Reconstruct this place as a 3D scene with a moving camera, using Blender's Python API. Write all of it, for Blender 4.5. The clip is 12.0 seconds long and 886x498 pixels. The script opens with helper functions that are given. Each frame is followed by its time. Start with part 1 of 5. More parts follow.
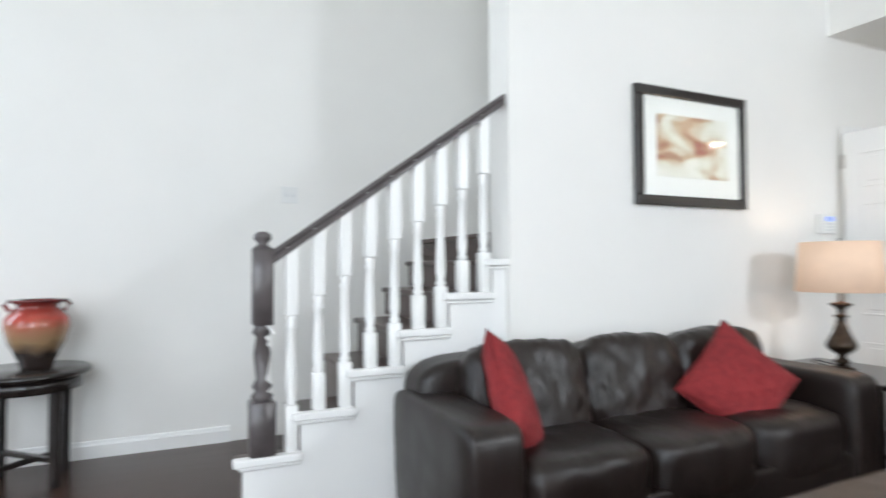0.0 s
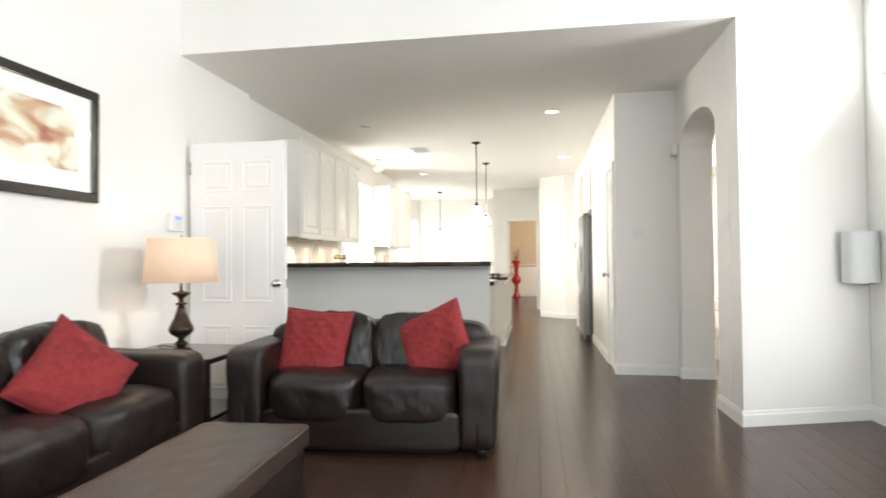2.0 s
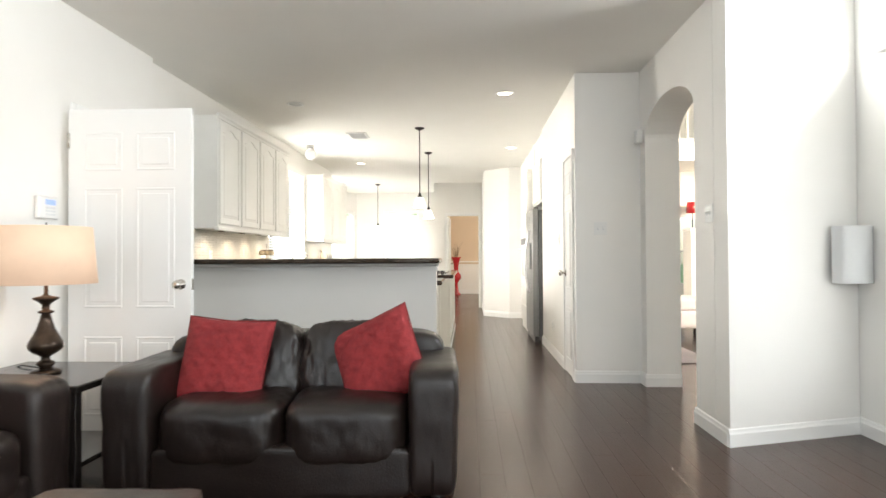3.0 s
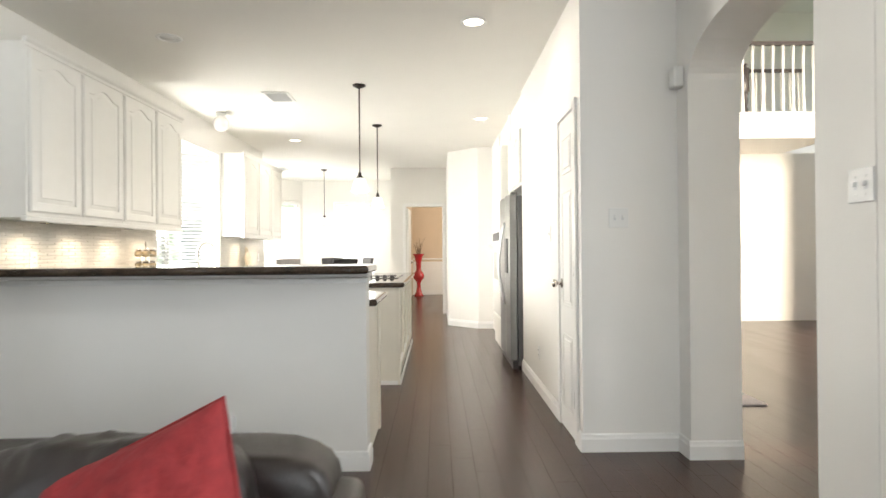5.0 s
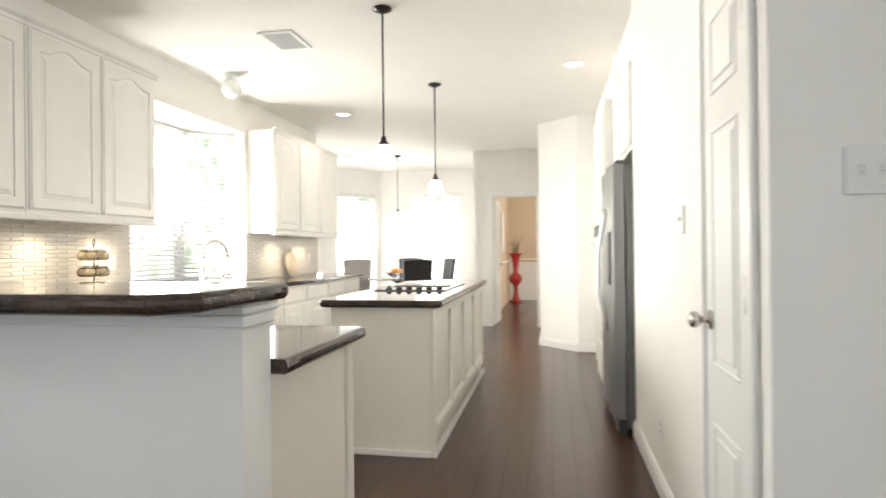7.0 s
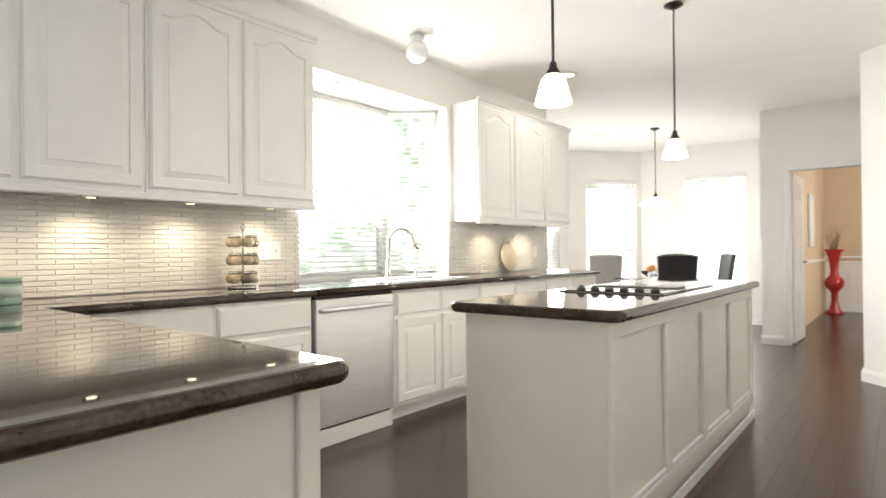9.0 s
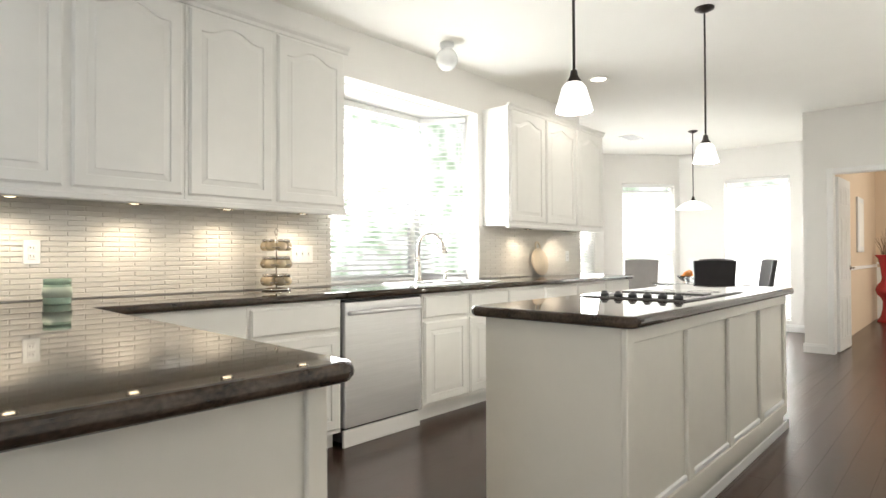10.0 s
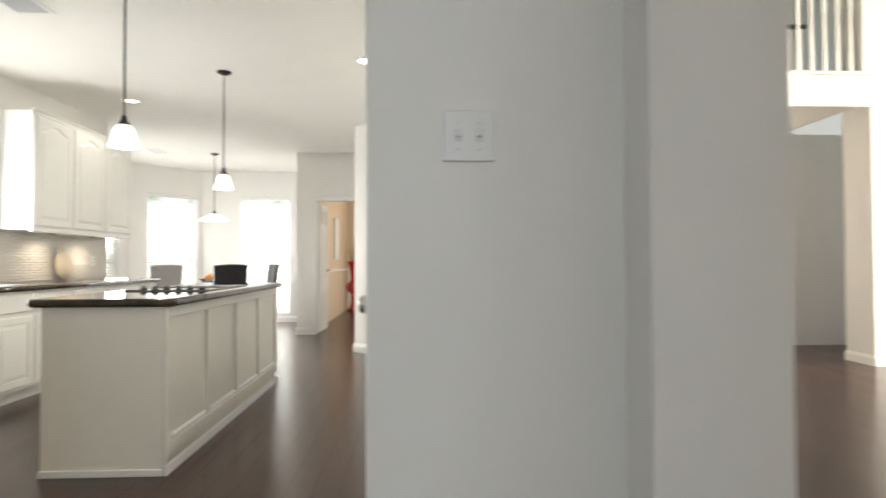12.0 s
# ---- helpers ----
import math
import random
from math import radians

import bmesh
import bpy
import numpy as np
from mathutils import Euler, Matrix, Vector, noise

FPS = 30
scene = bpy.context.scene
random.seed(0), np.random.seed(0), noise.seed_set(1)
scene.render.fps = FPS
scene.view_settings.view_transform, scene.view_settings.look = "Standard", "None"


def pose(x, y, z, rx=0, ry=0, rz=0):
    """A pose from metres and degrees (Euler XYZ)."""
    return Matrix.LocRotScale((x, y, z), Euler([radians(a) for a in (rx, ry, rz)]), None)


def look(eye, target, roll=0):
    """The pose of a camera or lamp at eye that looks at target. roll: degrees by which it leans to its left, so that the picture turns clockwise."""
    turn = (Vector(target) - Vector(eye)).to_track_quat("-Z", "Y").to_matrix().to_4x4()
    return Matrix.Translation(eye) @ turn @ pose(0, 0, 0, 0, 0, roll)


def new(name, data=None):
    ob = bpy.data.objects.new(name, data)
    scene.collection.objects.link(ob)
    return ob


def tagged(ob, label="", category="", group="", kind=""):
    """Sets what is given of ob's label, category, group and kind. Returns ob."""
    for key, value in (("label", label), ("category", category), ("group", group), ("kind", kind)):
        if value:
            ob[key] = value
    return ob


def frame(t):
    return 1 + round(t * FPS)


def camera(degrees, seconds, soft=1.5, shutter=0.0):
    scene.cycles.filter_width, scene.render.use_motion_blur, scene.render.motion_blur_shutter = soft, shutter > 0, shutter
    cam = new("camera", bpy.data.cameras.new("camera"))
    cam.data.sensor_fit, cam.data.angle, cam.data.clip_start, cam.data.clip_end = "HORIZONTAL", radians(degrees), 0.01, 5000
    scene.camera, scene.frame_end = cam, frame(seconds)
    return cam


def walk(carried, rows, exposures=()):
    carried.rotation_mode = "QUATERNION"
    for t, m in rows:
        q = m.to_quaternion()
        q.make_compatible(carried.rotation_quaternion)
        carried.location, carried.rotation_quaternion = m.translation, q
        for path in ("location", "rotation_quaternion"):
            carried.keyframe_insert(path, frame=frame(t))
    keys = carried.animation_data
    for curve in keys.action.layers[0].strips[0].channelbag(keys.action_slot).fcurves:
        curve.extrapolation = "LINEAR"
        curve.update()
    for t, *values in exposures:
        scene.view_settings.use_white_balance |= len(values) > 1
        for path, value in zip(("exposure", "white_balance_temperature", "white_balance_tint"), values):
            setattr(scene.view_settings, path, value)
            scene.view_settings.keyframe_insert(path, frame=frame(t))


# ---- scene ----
cam = camera(74.9, 12.0, 1.5, 0.5)
PATH = [
    (0, (1.777, 5.643, 1.154), (2.611, 7.46, 1.213), -0.3),
    (0.5, (1.687, 5.439, 1.145), (2.975, 6.968, 1.203), -0.4),
    (1, (1.613, 5.344, 1.118), (3.327, 6.375, 1.176), -0.7),
    (1.5, (1.629, 5.364, 1.126), (3.545, 5.936, 1.171), -0.5),
    (2, (1.781, 5.442, 1.119), (3.757, 5.753, 1.16), -0.5),
    (2.5, (2.091, 5.505, 1.117), (4.086, 5.64, 1.148), -0.5),
    (3, (2.443, 5.598, 1.12), (4.441, 5.688, 1.147), -0.3),
    (5, (4.256, 5.495, 1.179), (6.256, 5.474, 1.186), -0.5),
    (5.5, (4.672, 5.407, 1.182), (6.672, 5.377, 1.182), -0.4),
    (6, (5.155, 5.32, 1.172), (7.155, 5.335, 1.173), -0.6),
    (6.5, (5.642, 5.24, 1.193), (7.639, 5.358, 1.192), -0.6),
    (7, (6.131, 5.161, 1.188), (8.097, 5.531, 1.194), -0.6),
    (7.5, (6.603, 5.11, 1.154), (8.497, 5.752, 1.162), -0.8),
    (9.5, (7.522, 5.006, 1.105), (9.016, 6.335, 1.124), -0.3),
    (10, (7.461, 4.941, 1.116), (8.938, 6.289, 1.14), -0.2),
    (10.5, (7.17, 4.815, 1.105), (8.762, 6.025, 1.138), 0.0),
    (11, (6.831, 4.686, 1.075), (8.704, 5.386, 1.113), -0.1),
    (11.5, (6.56, 4.651, 1.091), (8.545, 4.892, 1.135), -0.1),
    (12, (6.349, 4.548, 1.085), (8.347, 4.458, 1.13), -0.2),
]
walk(cam, [(t, look(eye, target, roll)) for t, eye, target, roll in PATH],
     [(0.0, 0.46, 6200, 10), (0.5, 0.56, 6300, 10), (1.5, 0.72, 6600, 10), (2.5, 0.80, 6680, 10), (3.0, 0.80, 6680, 10), (5.0, 0.80, 6650, 10), (6.5, 0.71, 6600, 10),
      (7.5, 0.61, 6500, 10), (9.5, 0.50, 6450, 10), (10.0, 0.45, 6400, 10), (10.5, 0.31, 6400, 10), (11.0, 0.29, 6350, 10), (12.0, 0.34, 6450, 10)])

# ---- light ----
world = bpy.data.worlds.new("sky")
scene.world = world
world.use_nodes = True
wn = world.node_tree
sky = wn.nodes.new("ShaderNodeTexSky")
sky.sky_type, sky.sun_disc, sky.sun_elevation, sky.sun_rotation = "NISHITA", False, radians(50), radians(200)
wn.links.new(sky.outputs[0], wn.nodes["Background"].inputs[0])
wn.nodes["Background"].inputs[1].default_value = 0.15


def lamp(name, kind, m, energy, color=(1, 1, 1), size=0.1, size_y=0.0, **more):
    data = bpy.data.lights.new(name, kind)
    data.energy, data.color = energy, color
    if kind == "AREA":
        data.size = size
        if size_y:
            data.shape, data.size_y = "RECTANGLE", size_y
        else:
            data.shape = "DISK"
    else:
        data.shadow_soft_size = size
    if kind == "SPOT":
        data.spot_size, data.spot_blend = radians(more.get("cone", 110)), 1.0
    ob = new(name, data)
    ob.matrix_world = m
    return ob


DAY = (0.90, 0.955, 1.0)
DAYK = (0.985, 0.98, 0.94)
WARM = (1.0, 0.79, 0.55)
sun = bpy.data.lights.new("sun", "SUN")
sun.energy, sun.angle, sun.color = 2.5, radians(0.6), (1.0, 0.95, 0.88)
new("sun", sun).matrix_world = look((0, 0, 0), (0.55, 1.0, -1.15))
# daylight at the windows, then five fill lamps added for brightness
lamp("window_light_sink", "AREA", look((10.72, 8.74, 1.65), (10.4, 5, 2.4)), 120, DAYK, 1.3, 1.3)
lamp("window_light_nook_back", "AREA", look((18.7, 7.32, 3.5), (15.6, 7.32, 0.6)), 700, DAYK, 2.0, 1.4)
lamp("window_light_nook_corner", "AREA", look((17.9, 10.3, 3.5), (15.6, 7.8, 0.6)), 620, DAYK, 2.0, 1.4)
lamp("window_light_nook_side", "AREA", look((15.15, 9.42, 1.3), (14.2, 6.6, 2.0)), 112, DAYK, 1.3, 1.9)
lamp("window_light_door", "AREA", look((5.41, 2.97, 1.25), (5.3, 6, 1.0)), 11, DAY, 0.75, 1.7)
lamp("window_light_arch", "AREA", look((5.36, 3.0, 2.50), (5.295, 7.75, 1.2)), 44, DAY, 0.5, 0.18)
# Fill lamp at an unseen window added to the south wall.
lamp("window_light_living", "AREA", look((0.25, 2.97, 2.2), (3.4, 7, 2.2)), 98, DAY, 3.0, 3.2)
# West fill lamp, shining through an opening added behind the viewpoint.
lamp("window_light_west", "AREA", look((-2.15, 6.2, 1.8), (4, 6.6, 3.0)), 40, DAY, 2.4, 3.0)
# Added bluish fill inside the hall; no window stands behind it.
lamp("window_light_hall", "AREA", look((-1.0, 9.6, 2.0), (2.0, 9.5, 1.4)), 24, (0.76, 0.88, 1.0), 0.6, 1.8)
# Warm fill added to brighten the foyer; its window is made up as well.
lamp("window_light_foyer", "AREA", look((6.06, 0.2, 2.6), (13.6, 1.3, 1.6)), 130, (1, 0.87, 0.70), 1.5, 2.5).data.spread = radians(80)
# Added fill within the dining room, in front of a solid wall.
lamp("window_light_dining", "AREA", look((17.6, 3.2, 1.6), (18, 6, 1.2)), 60, (1, 0.93, 0.82), 1.6, 1.7)

# ---- materials ----
MATS = {}


def mat(name, color, rough=0.5, metal=0.0, spots=None, scale=8.0, bump=0.0, bump_scale=60.0, amount=0.12, rough_var=0.06,
        coat=0.0, emit=0.0, emit_color=None, alpha_glass=False, stretch=(1, 1, 1), spec=0.5, obj_var=0.0):
    """A surface whose colour varies at a large and a small scale, with a fine relief."""
    m = bpy.data.materials.new(name)
    m.use_nodes = True
    nt = m.node_tree
    b = nt.nodes["Principled BSDF"]
    co = nt.nodes.new("ShaderNodeTexCoord")
    mp = nt.nodes.new("ShaderNodeMapping")
    mp.inputs["Scale"].default_value = stretch
    nt.links.new(co.outputs["Object"], mp.inputs[0])
    n1 = nt.nodes.new("ShaderNodeTexNoise")
    n1.inputs["Scale"].default_value, n1.inputs["Detail"].default_value = scale, 4
    n2 = nt.nodes.new("ShaderNodeTexNoise")
    n2.inputs["Scale"].default_value, n2.inputs["Detail"].default_value = scale * 0.12, 2
    nt.links.new(mp.outputs[0], n1.inputs[0])
    nt.links.new(mp.outputs[0], n2.inputs[0])
    add = nt.nodes.new("ShaderNodeMath")
    nt.links.new(n1.outputs[0], add.inputs[0])
    nt.links.new(n2.outputs[0], add.inputs[1])
    ramp = nt.nodes.new("ShaderNodeValToRGB")
    half = nt.nodes.new("ShaderNodeMath")
    half.operation, half.inputs[1].default_value = "MULTIPLY", 0.5
    nt.links.new(add.outputs[0], half.inputs[0])
    nt.links.new(half.outputs[0], ramp.inputs[0])
    c = Vector(color)
    lo = Vector(spots) if spots else c * (1 - amount)
    hi = c if spots else c * (1 + amount * 0.5)
    ramp.color_ramp.elements[0].position, ramp.color_ramp.elements[1].position = 0.32, 0.66
    ramp.color_ramp.elements[0].color = (*lo, 1)
    ramp.color_ramp.elements[1].color = (*[min(v, 0.95) for v in hi], 1)
    colour = ramp.outputs[0]
    if obj_var:
        info = nt.nodes.new("ShaderNodeObjectInfo")
        mr = nt.nodes.new("ShaderNodeMapRange")
        mr.inputs["To Min"].default_value, mr.inputs["To Max"].default_value = 1 - obj_var, 1 + obj_var
        nt.links.new(info.outputs["Random"], mr.inputs[0])
        hsv = nt.nodes.new("ShaderNodeHueSaturation")
        nt.links.new(mr.outputs[0], hsv.inputs["Value"])
        nt.links.new(colour, hsv.inputs["Color"])
        colour = hsv.outputs[0]
    nt.links.new(colour, b.inputs["Base Color"])
    rr = nt.nodes.new("ShaderNodeMapRange")
    rr.inputs["To Min"].default_value, rr.inputs["To Max"].default_value = max(rough - rough_var, 0.02), min(rough + rough_var, 1)
    nt.links.new(n2.outputs[0], rr.inputs[0])
    nt.links.new(rr.outputs[0], b.inputs["Roughness"])
    b.inputs["Metallic"].default_value = metal
    b.inputs["Coat Weight"].default_value = coat
    b.inputs["Coat Roughness"].default_value = 0.08
    b.inputs["Specular IOR Level"].default_value = spec
    if bump:
        nb = nt.nodes.new("ShaderNodeTexNoise")
        nb.inputs["Scale"].default_value, nb.inputs["Detail"].default_value = bump_scale, 5
        nt.links.new(mp.outputs[0], nb.inputs[0])
        bp = nt.nodes.new("ShaderNodeBump")
        bp.inputs["Strength"].default_value, bp.inputs["Distance"].default_value = bump, 0.004
        nt.links.new(nb.outputs[0], bp.inputs["Height"])
        nt.links.new(bp.outputs[0], b.inputs["Normal"])
    if emit:
        b.inputs["Emission Strength"].default_value = emit
        b.inputs["Emission Color"].default_value = (*(emit_color or color), 1)
    if alpha_glass:
        b.inputs["Transmission Weight"].default_value = 1.0
        b.inputs["IOR"].default_value = 1.45
    MATS[name] = m
    return m


M_WALL = mat("wall_paint", (0.865, 0.85, 0.815), 0.62, amount=0.02, bump=0.10, bump_scale=90, scale=3)
M_CEIL = mat("ceiling_paint", (0.87, 0.855, 0.81), 0.8, amount=0.02, bump=0.16, bump_scale=120, scale=3)
M_TRIM = mat("trim_paint", (0.87, 0.865, 0.845), 0.35, amount=0.02, scale=6)
M_CAB = mat("cabinet_paint", (0.85, 0.84, 0.80), 0.36, amount=0.03, scale=10, bump=0.03, bump_scale=40)
M_ISLAND = mat("island_paint", (0.80, 0.765, 0.685), 0.42, amount=0.03, scale=9)
M_BEIGE = mat("beige_paint", (0.66, 0.53, 0.39), 0.6, amount=0.03, bump=0.08, bump_scale=90, scale=3)
M_FLOOR = mat("dark_floor_board", (0.074, 0.036, 0.024), 0.25, spots=(0.048, 0.024, 0.017), scale=14, stretch=(0.35, 3.5, 1),
              bump=0.05, bump_scale=26, obj_var=0.06, rough_var=0.05, spec=0.4)
M_UNDER = mat("board_joint", (0.035, 0.019, 0.014), 0.7)
M_STAIR = mat("stair_wood", (0.075, 0.046, 0.038), 0.3, spots=(0.045, 0.026, 0.02), scale=16, stretch=(2, 0.3, 1))
M_RAIL = mat("stained_rail", (0.10, 0.085, 0.085), 0.34, spots=(0.06, 0.05, 0.05), scale=20, coat=0.3)
M_LEATHER = mat("brown_leather", (0.0155, 0.0092, 0.0072), 0.37, spots=(0.009, 0.0054, 0.0044), scale=7, bump=0.25, bump_scale=120, rough_var=0.12, spec=0.5)
# Ottoman lid: lighter copy of the leather, with its sheen put into the colour.
M_LEATHER_SHEEN = mat("sheen_brown_leather", (0.050, 0.033, 0.025), 0.34, spots=(0.026, 0.017, 0.013), scale=5, bump=0.4, bump_scale=120, rough_var=0.14, spec=0.5)
M_ANTIQUE = mat("antique_bronze", (0.085, 0.055, 0.036), 0.30, metal=0.7, spots=(0.018, 0.012, 0.009), scale=18)
M_RED = mat("red_knit", (0.29, 0.026, 0.028), 0.9, spots=(0.18, 0.014, 0.017), scale=34, bump=1.0, bump_scale=55)
M_GRANITE = mat("dark_granite", (0.072, 0.048, 0.033), 0.03, spots=(0.014, 0.010, 0.008), scale=110, rough_var=0.012)
M_STEEL = mat("brushed_steel", (0.78, 0.78, 0.79), 0.40, metal=0.8, amount=0.08, scale=30, stretch=(0.2, 0.2, 8), rough_var=0.06)
M_FRIDGE = mat("fridge_steel", (0.235, 0.23, 0.222), 0.34, metal=1.0, amount=0.08, scale=30, stretch=(0.2, 0.2, 8), rough_var=0.06)
M_STEEL_D = mat("dark_steel", (0.15, 0.147, 0.14), 0.35, metal=1.0, amount=0.1, scale=12)
M_NICKEL = mat("satin_nickel", (0.62, 0.59, 0.54), 0.24, metal=1.0, amount=0.05)
M_BRONZE = mat("oiled_bronze", (0.05, 0.04, 0.035), 0.28, metal=0.6, amount=0.3, scale=12)
M_BLACK = mat("black_glass", (0.010, 0.010, 0.011), 0.05, amount=0.1, coat=0.5)
M_BLACKW = mat("black_wood", (0.022, 0.017, 0.015), 0.25, amount=0.3, scale=12, coat=0.3)
M_PLASTIC = mat("white_plastic", (0.82, 0.82, 0.80), 0.35, amount=0.02)
M_GREYP = mat("grey_plastic", (0.68, 0.69, 0.69), 0.4, amount=0.03)
M_DARKP = mat("dark_plastic", (0.03, 0.03, 0.032), 0.4)
M_TILE = mat("glazed_tile", (0.73, 0.70, 0.64), 0.18, amount=0.05, scale=5, obj_var=0.03, rough_var=0.05)
M_GROUT = mat("tile_grout", (0.74, 0.715, 0.66), 0.85, amount=0.04)
M_SHADE = mat("lamp_shade_cloth", (0.80, 0.60, 0.45), 0.9, bump=0.2, bump_scale=200, emit=0.16, emit_color=(1.0, 0.62, 0.38))
M_GLOW = mat("lit_glass", (0.95, 0.93, 0.88), 0.3, emit=6.0, emit_color=(1.0, 0.93, 0.82))
M_PUCK = mat("warm_puck_lens", (0.95, 0.85, 0.7), 0.3, emit=7.0, emit_color=(1.0, 0.80, 0.52))
M_DOWN = mat("warm_lamp_lens", (0.95, 0.93, 0.88), 0.3, emit=5.0, emit_color=(1.0, 0.88, 0.68))
M_GLASSW = mat("milk_glass", (0.9, 0.9, 0.88), 0.2, amount=0.02)
M_PENDG = mat("pendant_glass", (0.93, 0.92, 0.90), 0.22, amount=0.02, emit=1.0, emit_color=(1.0, 0.96, 0.9))
M_BLIND = mat("blind_slat", (0.86, 0.86, 0.84), 0.45, amount=0.02)
M_GLASS = mat("clear_glass", (0.95, 0.97, 0.96), 0.02, alpha_glass=True, amount=0.0)
M_RUG = mat("light_rug", (0.62, 0.55, 0.53), 0.95, amount=0.12, scale=25, bump=0.5, bump_scale=200)
M_REDV = mat("red_ceramic", (0.45, 0.022, 0.028), 0.16, amount=0.2, scale=6, coat=0.4)
M_PINK = mat("pale_upholstery", (0.78, 0.72, 0.73), 0.85, amount=0.06, scale=20, bump=0.2, bump_scale=150)
M_TWIG = mat("dry_twig", (0.20, 0.13, 0.08), 0.8, amount=0.3)
M_WOODL = mat("cutting_board_wood", (0.72, 0.62, 0.47), 0.5, amount=0.12, scale=10, stretch=(4, 1, 0.4))
M_ORANGE = mat("orange_peel", (0.75, 0.26, 0.03), 0.45, bump=0.3, bump_scale=120, obj_var=0.2)
M_MAT = mat("picture_mat", (0.80, 0.78, 0.73), 0.8, amount=0.02)
M_GREEN = mat("green_wax", (0.36, 0.50, 0.38), 0.18, amount=0.15, scale=12)
M_SPICE = mat("ground_spice", (0.42, 0.34, 0.22), 0.25, amount=0.4, scale=18, obj_var=0.5)
M_CHAIR = mat("black_leather_seat", (0.022, 0.021, 0.023), 0.3, amount=0.25, scale=9, bump=0.2, bump_scale=150)
M_CHAIRB = mat("grey_chair_back", (0.30, 0.28, 0.27), 0.45, amount=0.1, scale=9)


def banded(name, stops, rough, z0, z1):
    """Glaze whose colour goes from the foot up to the rim."""
    m = mat(name, (0.5, 0.5, 0.5), rough, coat=0.4)
    nt = m.node_tree
    co = nt.nodes.new("ShaderNodeTexCoord")
    sep = nt.nodes.new("ShaderNodeSeparateXYZ")
    nz = nt.nodes.new("ShaderNodeTexNoise")
    nz.inputs["Scale"].default_value = 9
    mr = nt.nodes.new("ShaderNodeMapRange")
    mr.inputs["From Min"].default_value, mr.inputs["From Max"].default_value = z0, z1
    ad = nt.nodes.new("ShaderNodeMath")
    ad.operation = "MULTIPLY_ADD"
    ad.inputs[1].default_value, ad.inputs[2].default_value = 0.22, -0.11
    sm = nt.nodes.new("ShaderNodeMath")
    rp = nt.nodes.new("ShaderNodeValToRGB")
    nt.links.new(co.outputs["Object"], sep.inputs[0])
    nt.links.new(co.outputs["Object"], nz.inputs[0])
    nt.links.new(sep.outputs[2], mr.inputs[0])
    nt.links.new(nz.outputs[0], ad.inputs[0])
    nt.links.new(mr.outputs[0], sm.inputs[0])
    nt.links.new(ad.outputs[0], sm.inputs[1])
    nt.links.new(sm.outputs[0], rp.inputs[0])
    while len(rp.color_ramp.elements) < len(stops):
        rp.color_ramp.elements.new(0.5)
    for e, (p, c) in zip(rp.color_ramp.elements, stops):
        e.position, e.color = p, (*c, 1)
    nt.links.new(rp.outputs[0], nt.nodes["Principled BSDF"].inputs["Base Color"])
    return m


M_URN = banded("urn_glaze", [(0.0, (0.02, 0.012, 0.01)), (0.22, (0.03, 0.02, 0.015)), (0.4, (0.30, 0.19, 0.10)), (0.58, (0.36, 0.16, 0.09)),
                             (0.72, (0.42, 0.05, 0.03)), (1.0, (0.10, 0.015, 0.015))], 0.2, 0.0, 0.38)

# ---- mesh helpers ----


def bm_box(bm, x0, x1, y0, y1, z0, z1, bevel=0.0, seg=1):
    m = Matrix.LocRotScale(((x0 + x1) / 2, (y0 + y1) / 2, (z0 + z1) / 2), None, (abs(x1 - x0), abs(y1 - y0), abs(z1 - z0)))
    vs = bmesh.ops.create_cube(bm, size=1, matrix=m)["verts"]
    if bevel:
        es = list({e for v in vs for e in v.link_edges})
        bmesh.ops.bevel(bm, geom=es, offset=bevel, segments=seg, profile=0.5, affect="EDGES", clamp_overlap=True)
    return bm


def box(*a, **k):
    return bm_box(bmesh.new(), *a, **k)


def lathe(bm, profile, seg=24, at=(0, 0, 0), flip=None):
    rings = []
    for r, z in profile:
        if r < 1e-5:
            rings.append([bm.verts.new((at[0], at[1], at[2] + z))])
        else:
            rings.append([bm.verts.new((at[0] + r * math.cos(2 * math.pi * i / seg), at[1] + r * math.sin(2 * math.pi * i / seg), at[2] + z)) for i in range(seg)])
    for a, b in zip(rings, rings[1:]):
        for i in range(seg):
            j = (i + 1) % seg
            if len(a) == 1 and len(b) == 1:
                continue
            if len(a) == 1:
                bm.faces.new((a[0], b[j], b[i]))
            elif len(b) == 1:
                bm.faces.new((a[i], a[j], b[0]))
            else:
                bm.faces.new((a[i], a[j], b[j], b[i]))
    for f in bm.faces:
        f.smooth = True
    return bm


def tube(bm, pts, r, seg=10, closed_ends=True):
    pts = [Vector(p) for p in pts]
    rs = r if isinstance(r, (list, tuple)) else [r] * len(pts)
    rings, up = [], Vector((0, 0, 1))
    for i, p in enumerate(pts):
        d = (pts[min(i + 1, len(pts) - 1)] - pts[max(i - 1, 0)]).normalized()
        ref = up if abs(d.dot(up)) < 0.95 else Vector((1, 0, 0))
        a = d.cross(ref).normalized()
        b = d.cross(a).normalized()
        rings.append([bm.verts.new(p + rs[i] * (a * math.cos(2 * math.pi * k / seg) + b * math.sin(2 * math.pi * k / seg))) for k in range(seg)])
    for a, b in zip(rings, rings[1:]):
        for k in range(seg):
            f = bm.faces.new((a[k], b[k], b[(k + 1) % seg], a[(k + 1) % seg]))
            f.smooth = True
    if closed_ends:
        bm.faces.new(rings[0])
        bm.faces.new(rings[-1][::-1])
    return bm


